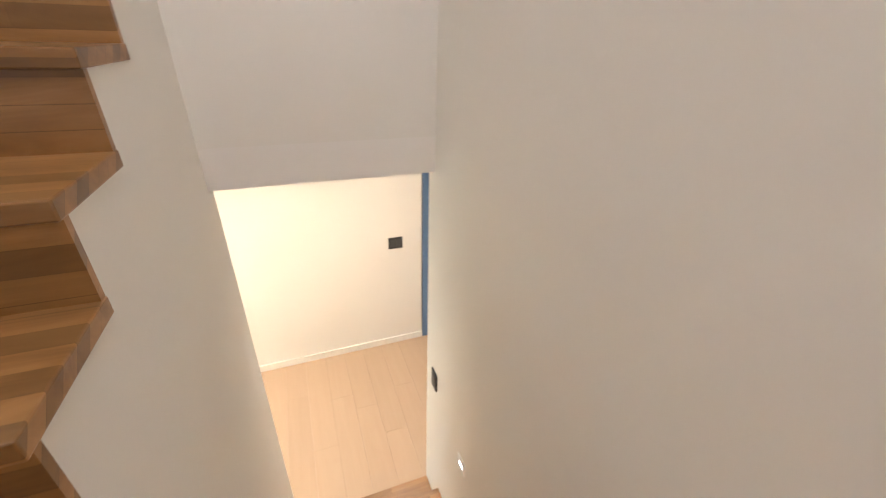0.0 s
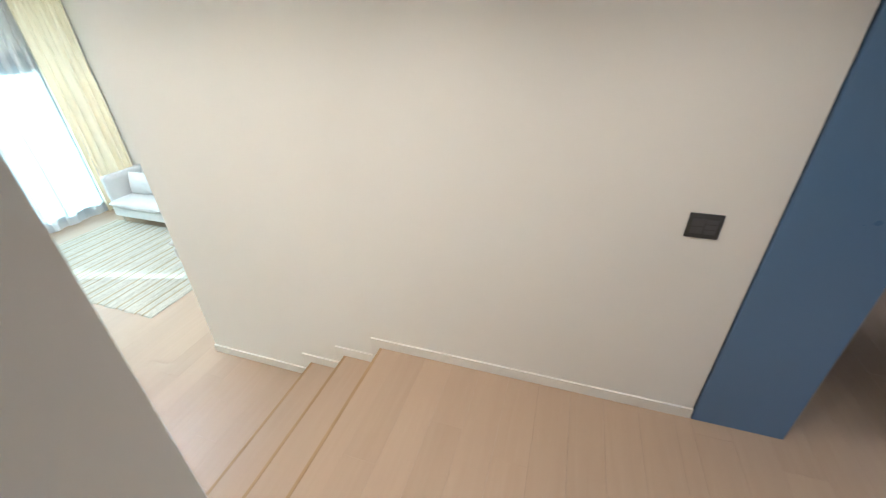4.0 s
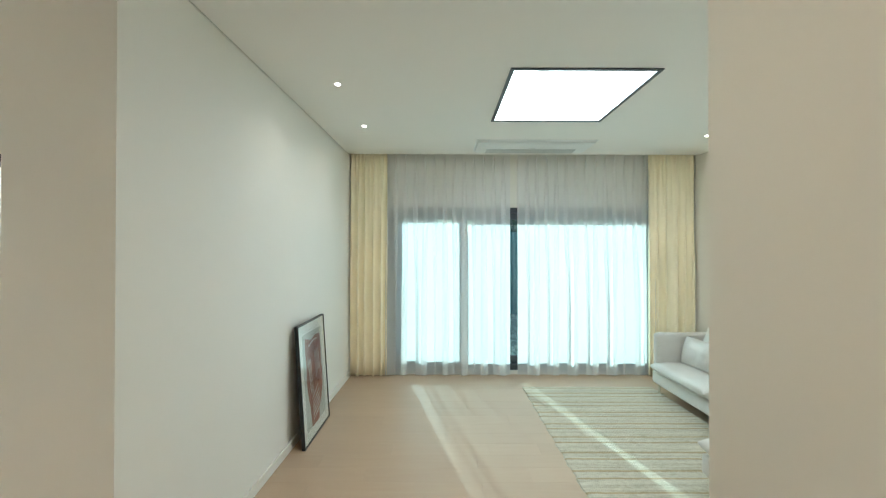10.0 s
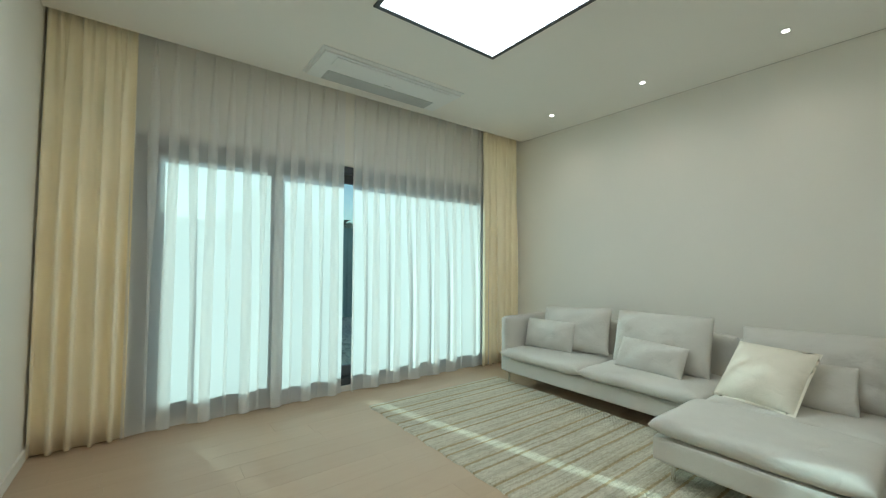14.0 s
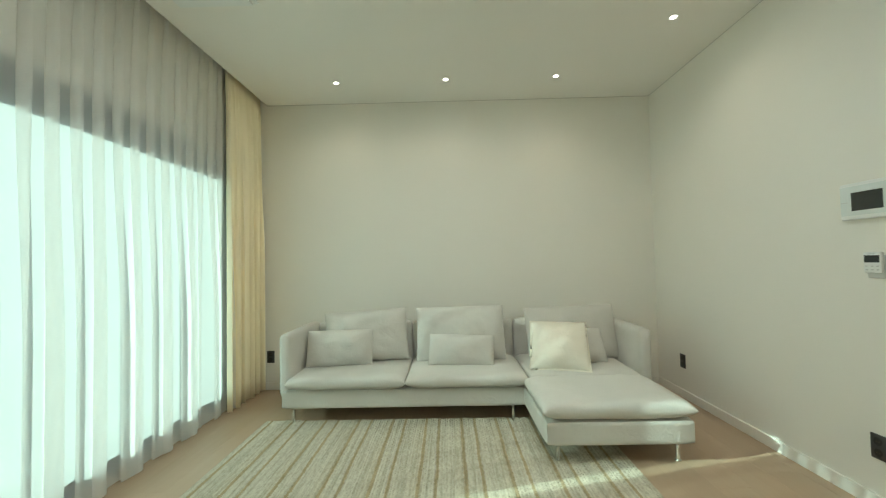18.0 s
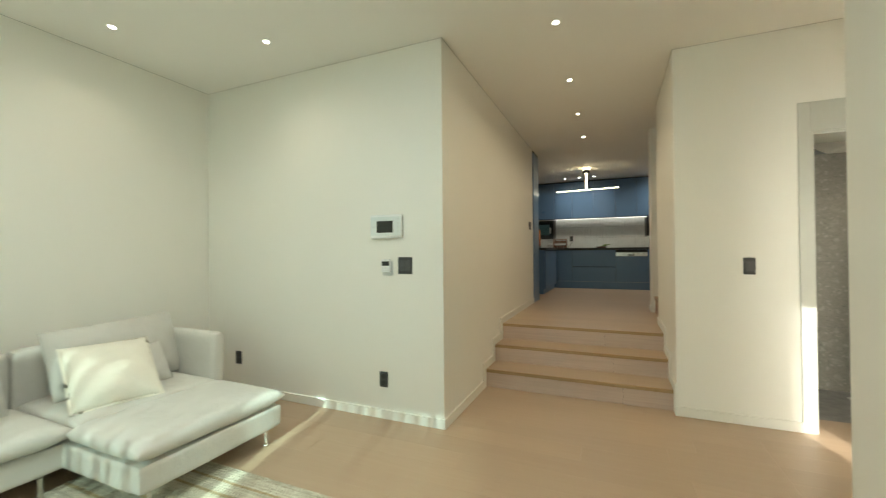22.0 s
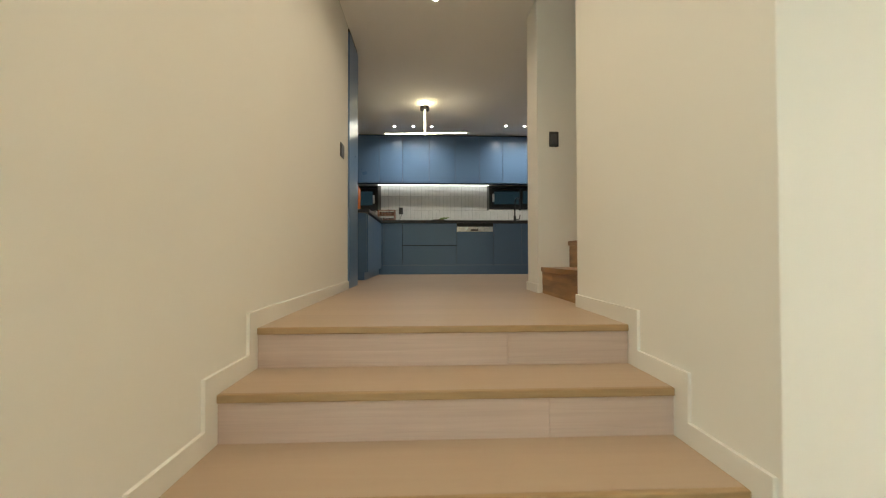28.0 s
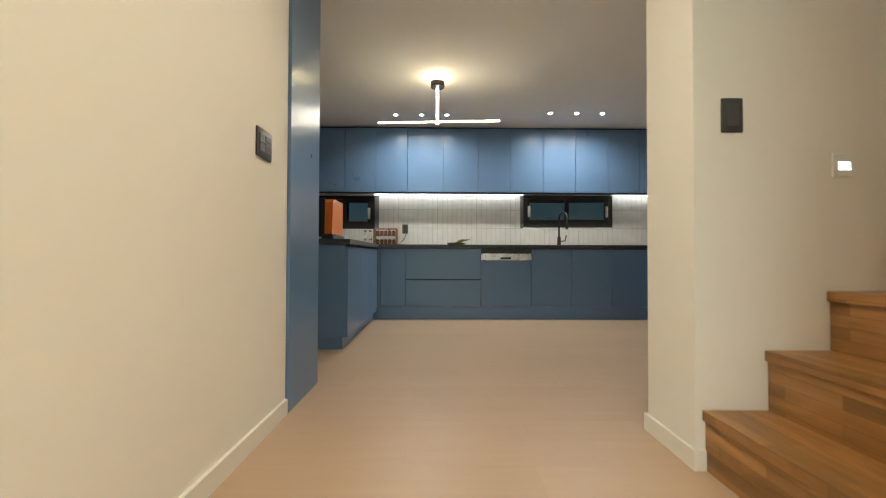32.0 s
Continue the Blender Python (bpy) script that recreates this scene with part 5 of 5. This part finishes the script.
bmesh.ops.create_cone(lid, cap_ends=True, segments=36, radius1=1, radius2=0.97, depth=0.03, matrix=Matrix.Translation((3.53, 1.75, 0.428)) @ Matrix.Diagonal((0.30, 0.187, 1, 1)))
part("lid", lid, PORCELAIN, wc, "closed white lid", True)
part("cistern", bx(3.66, 3.96, 1.565, 1.935, 0.0, 0.555, 0.02, 3), PORCELAIN, wc, soft=True)
part("cistern_lid", bx(3.645, 3.965, 1.555, 1.945, 0.557, 0.595, 0.012, 3), PORCELAIN, wc, soft=True)
part("seat", turned(cyl((0, 0, 0), 1, 0.014, n=40), Matrix.Translation((3.53, 1.75, 0.403)) @ Matrix.Diagonal((0.298, 0.185, 1, 1))), PORCELAIN, wc, soft=True)
solo("floor_drain", bx(3.03, 3.15, 1.80, 1.92, -0.0035, 0.002, 0.001), STEEL, (3.09, 1.86, -0.003), "square steel floor drain in the bathroom floor", "drain")
downlight(3.55, 1.65, 2.194, LENS, "bathroom downlight")
lamp_at(3.55, 1.65, 2.185, 11, WARM, 150)

# wardrobe fronts in the side room
wd = thing("wardrobe", (3.72, -1.5, 0), "white flush wardrobe doors in the side room", "wardrobe")
for k in range(4):
    part("door", bx(3.730, 3.749, -2.50 + 0.48 * k + 0.002, -2.02 + 0.48 * k - 0.002, 0.085, 2.55, 0.0015), WHITEPL, wd)

# ---- ceiling edge: grey strips that paint in the shadow line ----
EDGESHADE = surface("edge_shadow_line", (0.58, 0.57, 0.53), 0.6)
for nm, b_ in (("w", bx(-2.545, -2.541, -3.925, -0.004, H - 0.005, H - 0.001)), ("s", bx(-2.541, 0.0, -0.004, 0.0, H - 0.005, H - 0.001)), ("h", bx(0.0, 0.004, -0.004, 3.595, H - 0.005, H - 0.001)),
               ("r", bx(1.606, 1.61, 0.916, 2.25, H - 0.005, H - 0.001)), ("a", bx(1.61, 3.75, 0.916, 0.92, H - 0.005, H - 0.001))):
    built("ceiling_shadow_strip", b_, EDGESHADE, "thin grey strip painted as the shadow line along the ceiling edge")
built("ceiling_shadow_strip", prism([(2.033 - 0.004, -3.925), (2.033, -3.925), (2.105, -0.36), (2.101, -0.36)], H - 0.005, H - 0.001), EDGESHADE, "thin grey strip painted as the shadow line along the ceiling edge")

# ---- yard seen through the curtain gap ----
fence = thing("fence", (-2, -11.0, -0.28), "tall teal-grey ribbed metal yard fence", "fence")
fm = surface("teal_metal", (0.11, 0.21, 0.23), 0.5, var=0.1, scale=1)
for k in range(60):
    x = -14 + 0.4 * k
    part("panel", prism([(x, -11.0), (x + 0.08, -10.96), (x + 0.2, -10.96), (x + 0.28, -11.0), (x + 0.4, -11.0), (x + 0.4, -11.03), (x, -11.03)], -0.28, 2.25), fm, fence)
for k in range(9):
    part("post", bx(-14 + 3 * k, -13.92 + 3 * k, -11.12, -11.04, -0.28, 2.3), ALU, fence)
shed = thing("neighbour_house", (-9.5, -10.0, -0.28), "neighbouring house with grey horizontal siding", "house")
sm = surface("grey_siding", (0.58, 0.62, 0.62), 0.6, var=0.05)
part("wall", bx(-14.0, -4.62, -10.9, -9.5, -0.28, 6.2), sm, shed)
for k in range(50):
    z = -0.28 + 0.13 * k
    part("board", prism([(-9.5, z), (-9.486, z), (-9.5, z + 0.125)], -14.0, -4.606, "x"), sm, shed)
    part("board", prism([(-4.62, z), (-4.606, z), (-4.62, z + 0.125)], -10.9, -9.5, "y"), sm, shed)
part("roof", prism([(-14.3, 6.2), (-4.3, 6.2), (-9.3, 8.0)], -10.98, -9.2, "y"), fm, shed)
rng = np.random.default_rng(4)
leafmat = surface("foliage", (0.10, 0.12, 0.09), 0.7, var=0.4, scale=4)
for tx, ty, hh in ((-4.2, -14.0, 2.6), (-1.9, -15.0, 3.3), (2.4, -14.5, 3.0), (-7.6, -15.0, 2.8)):
    tree = thing("tree", (tx, ty, -0.28), "leafy garden tree behind the fence", "tree", "trees behind the fence")
    part("trunk", tube([(tx, ty, -0.28), (tx + 0.05, ty, 1.0), (tx - 0.03, ty + 0.05, hh * 0.7)], 0.09, 8), surface("bark", (0.10, 0.075, 0.05), 0.9, var=0.3, scale=12) if tx == -4.2 else bpy.data.materials["bark"], tree)
    n = 2600
    dirs = rng.normal(size=(n, 3))
    dirs /= np.linalg.norm(dirs, axis=1)[:, None]
    rad = rng.uniform(0.25, 1.0, n) ** 0.5
    cen = np.stack([tx + dirs[:, 0] * rad * 1.5, ty + dirs[:, 1] * rad * 1.5, hh * 0.72 + dirs[:, 2] * rad * hh * 0.33 + 0.25 * np.sin(dirs[:, 0] * 7)], 1)
    a = rng.normal(size=(n, 3)) * 0.07
    c = rng.normal(size=(n, 3)) * 0.07
    vs = np.concatenate([cen - a, cen + c, cen + a, cen - c], 0)
    fs = np.stack([np.arange(n), np.arange(n) + n, np.arange(n) + 2 * n, np.arange(n) + 3 * n], 1)
    lm = bpy.data.meshes.new("crown")
    lm.from_pydata((vs - np.array([tx, ty, -0.28])).tolist(), [], fs.tolist())
    lm.materials.append(leafmat)
    cr = new("crown", lm)
    cr.parent = tree
rn = np.random.default_rng(11)
n = 1500
cen = np.stack([rn.uniform(-5.2, 1.6, n), rn.uniform(-10.6, -4.9, n), np.full(n, -0.275)], 1)
size = rn.uniform(0.03, 0.12, n) ** 1.0
tips = np.array([(1, 0, 0), (0.2, 1, 0.1), (-1, 0.1, 0), (0, -1, 0), (0.1, 0, 0.75), (0, 0, -0.4)])
ang = rn.uniform(0, 6.28, n)
vs = []
for c_, s_, a_ in zip(cen, size, ang):
    q = tips * s_ * rn.uniform(0.6, 1.2, (6, 1))
    vs.append(np.stack([q[:, 0] * math.cos(a_) - q[:, 1] * math.sin(a_), q[:, 0] * math.sin(a_) + q[:, 1] * math.cos(a_), q[:, 2]], 1) + c_)
tri = np.array([(0, 1, 4), (1, 2, 4), (2, 3, 4), (3, 0, 4), (1, 0, 5), (2, 1, 5), (3, 2, 5), (0, 3, 5)])
rm = bpy.data.meshes.new("rubble")
rm.from_pydata(np.concatenate(vs).tolist(), [], np.concatenate([tri + 6 * k for k in range(n)]).tolist())
rm.materials.append(surface("pale_rubble", (0.42, 0.40, 0.36), 0.9, var=0.3, scale=5, fine=60, relief=0.4))
tagged(new("rubble", rm), "pale broken stones scattered over the yard", "stones", "", "stuff")
hp = [(-120 + 6 * k, 7 + 6 * math.sin(k * 0.33) + 3 * math.sin(k * 0.9) + 1.2 * math.sin(k * 2.3)) for k in range(41)]
built("backdrop", prism([(-120, -1)] + hp + [(120, -1)], -95, -90, "y"), surface("far_wooded_hill", (0.06, 0.085, 0.06), 0.9, var=0.4, scale=0.5), "far wooded hill")

# ---- tiles of the kitchen splashback ----
splash = built("wall_splashback", bx(-0.93, 3.80, KY - 0.004, KY - 0.0005, CT, 1.60), GROUT, "white vertical finger tiles behind the worktop")
part("grout", join(bx(-0.138, 1.845, KY - 0.004, KY - 0.0005, 1.60, 2.062), bx(3.036, 3.80, KY - 0.004, KY - 0.0005, 1.60, 2.062)), GROUT, splash)
tm = bpy.data.meshes.new("tile")
tb = bx(-0.0315, 0.0315, -0.0055, 0.0, 0.0, 0.239, 0.0012, 1)
tb.to_mesh(tm)
tb.free()
tm.materials.append(TILE)
for r, (z0, z1) in enumerate(((CT + 0.001, 1.616), (1.617, 1.858), (1.859, 2.062))):
    for k in range(73):
        x = -0.895 + 0.065 * k
        a, b = x - 0.0315, x + 0.0315
        if any(b > w0 and a < w1 and z1 > v0 + 0.03 and z0 < v1 for w0, w1, v0, v1 in ((-0.93, -0.138, 1.60, 2.04), (1.845, 3.036, 1.635, 2.057))):
            if r > 0:
                continue
        t = new("tile", tm)
        t.parent = splash
        t.location = (x, KY - 0.004, z0)
        t.scale = (1, 1, (z1 - z0 - 0.002) / 0.239)

# ---- floor boards ----
pm = bpy.data.meshes.new("plank")
pb = bx(0, 1, 0, 1, -0.013, 0.0)
pb.to_mesh(pm)
pb.free()
pm.materials.append(OAK)


def boards(owner, x0, x1, y0, y1, z, width=0.19, length=1.22, seed=1, cut=None):
    rnd = random.Random(seed)
    y = y0
    while y < y1 - 0.004:
        w = min(width, y1 - y)
        x = x0 - rnd.uniform(0.1, length - 0.1)
        while x < x1:
            a, b = max(x, x0), min(x + length, x1)
            if b - a > 0.01:
                o = new("plank", pm)
                o.parent = owner
                o.location = (a + 0.0004, y + 0.0004, z)
                o.scale = (b - a - 0.0008, w - 0.0008, 1)
            x += length
        y += w


boards(bpy.data.objects["floor_base_living"], -2.54, 2.06, -4.075, 1.012, 0.0, seed=3)
boards(bpy.data.objects["floor_base_living"], 2.06, 3.745, -2.55, 1.24, 0.0, seed=5)
boards(bpy.data.objects["floor_base_hall"], 0.0, 1.68, RUN[2] + 0.16, 3.60, Z, seed=7)
boards(bpy.data.objects["floor_base_hall"], 1.68, 3.845, 3.42, 3.60, Z, seed=9)
boards(bpy.data.objects["floor_base_hall"], -2.0, 3.845, 3.60, 6.40, Z, seed=8)
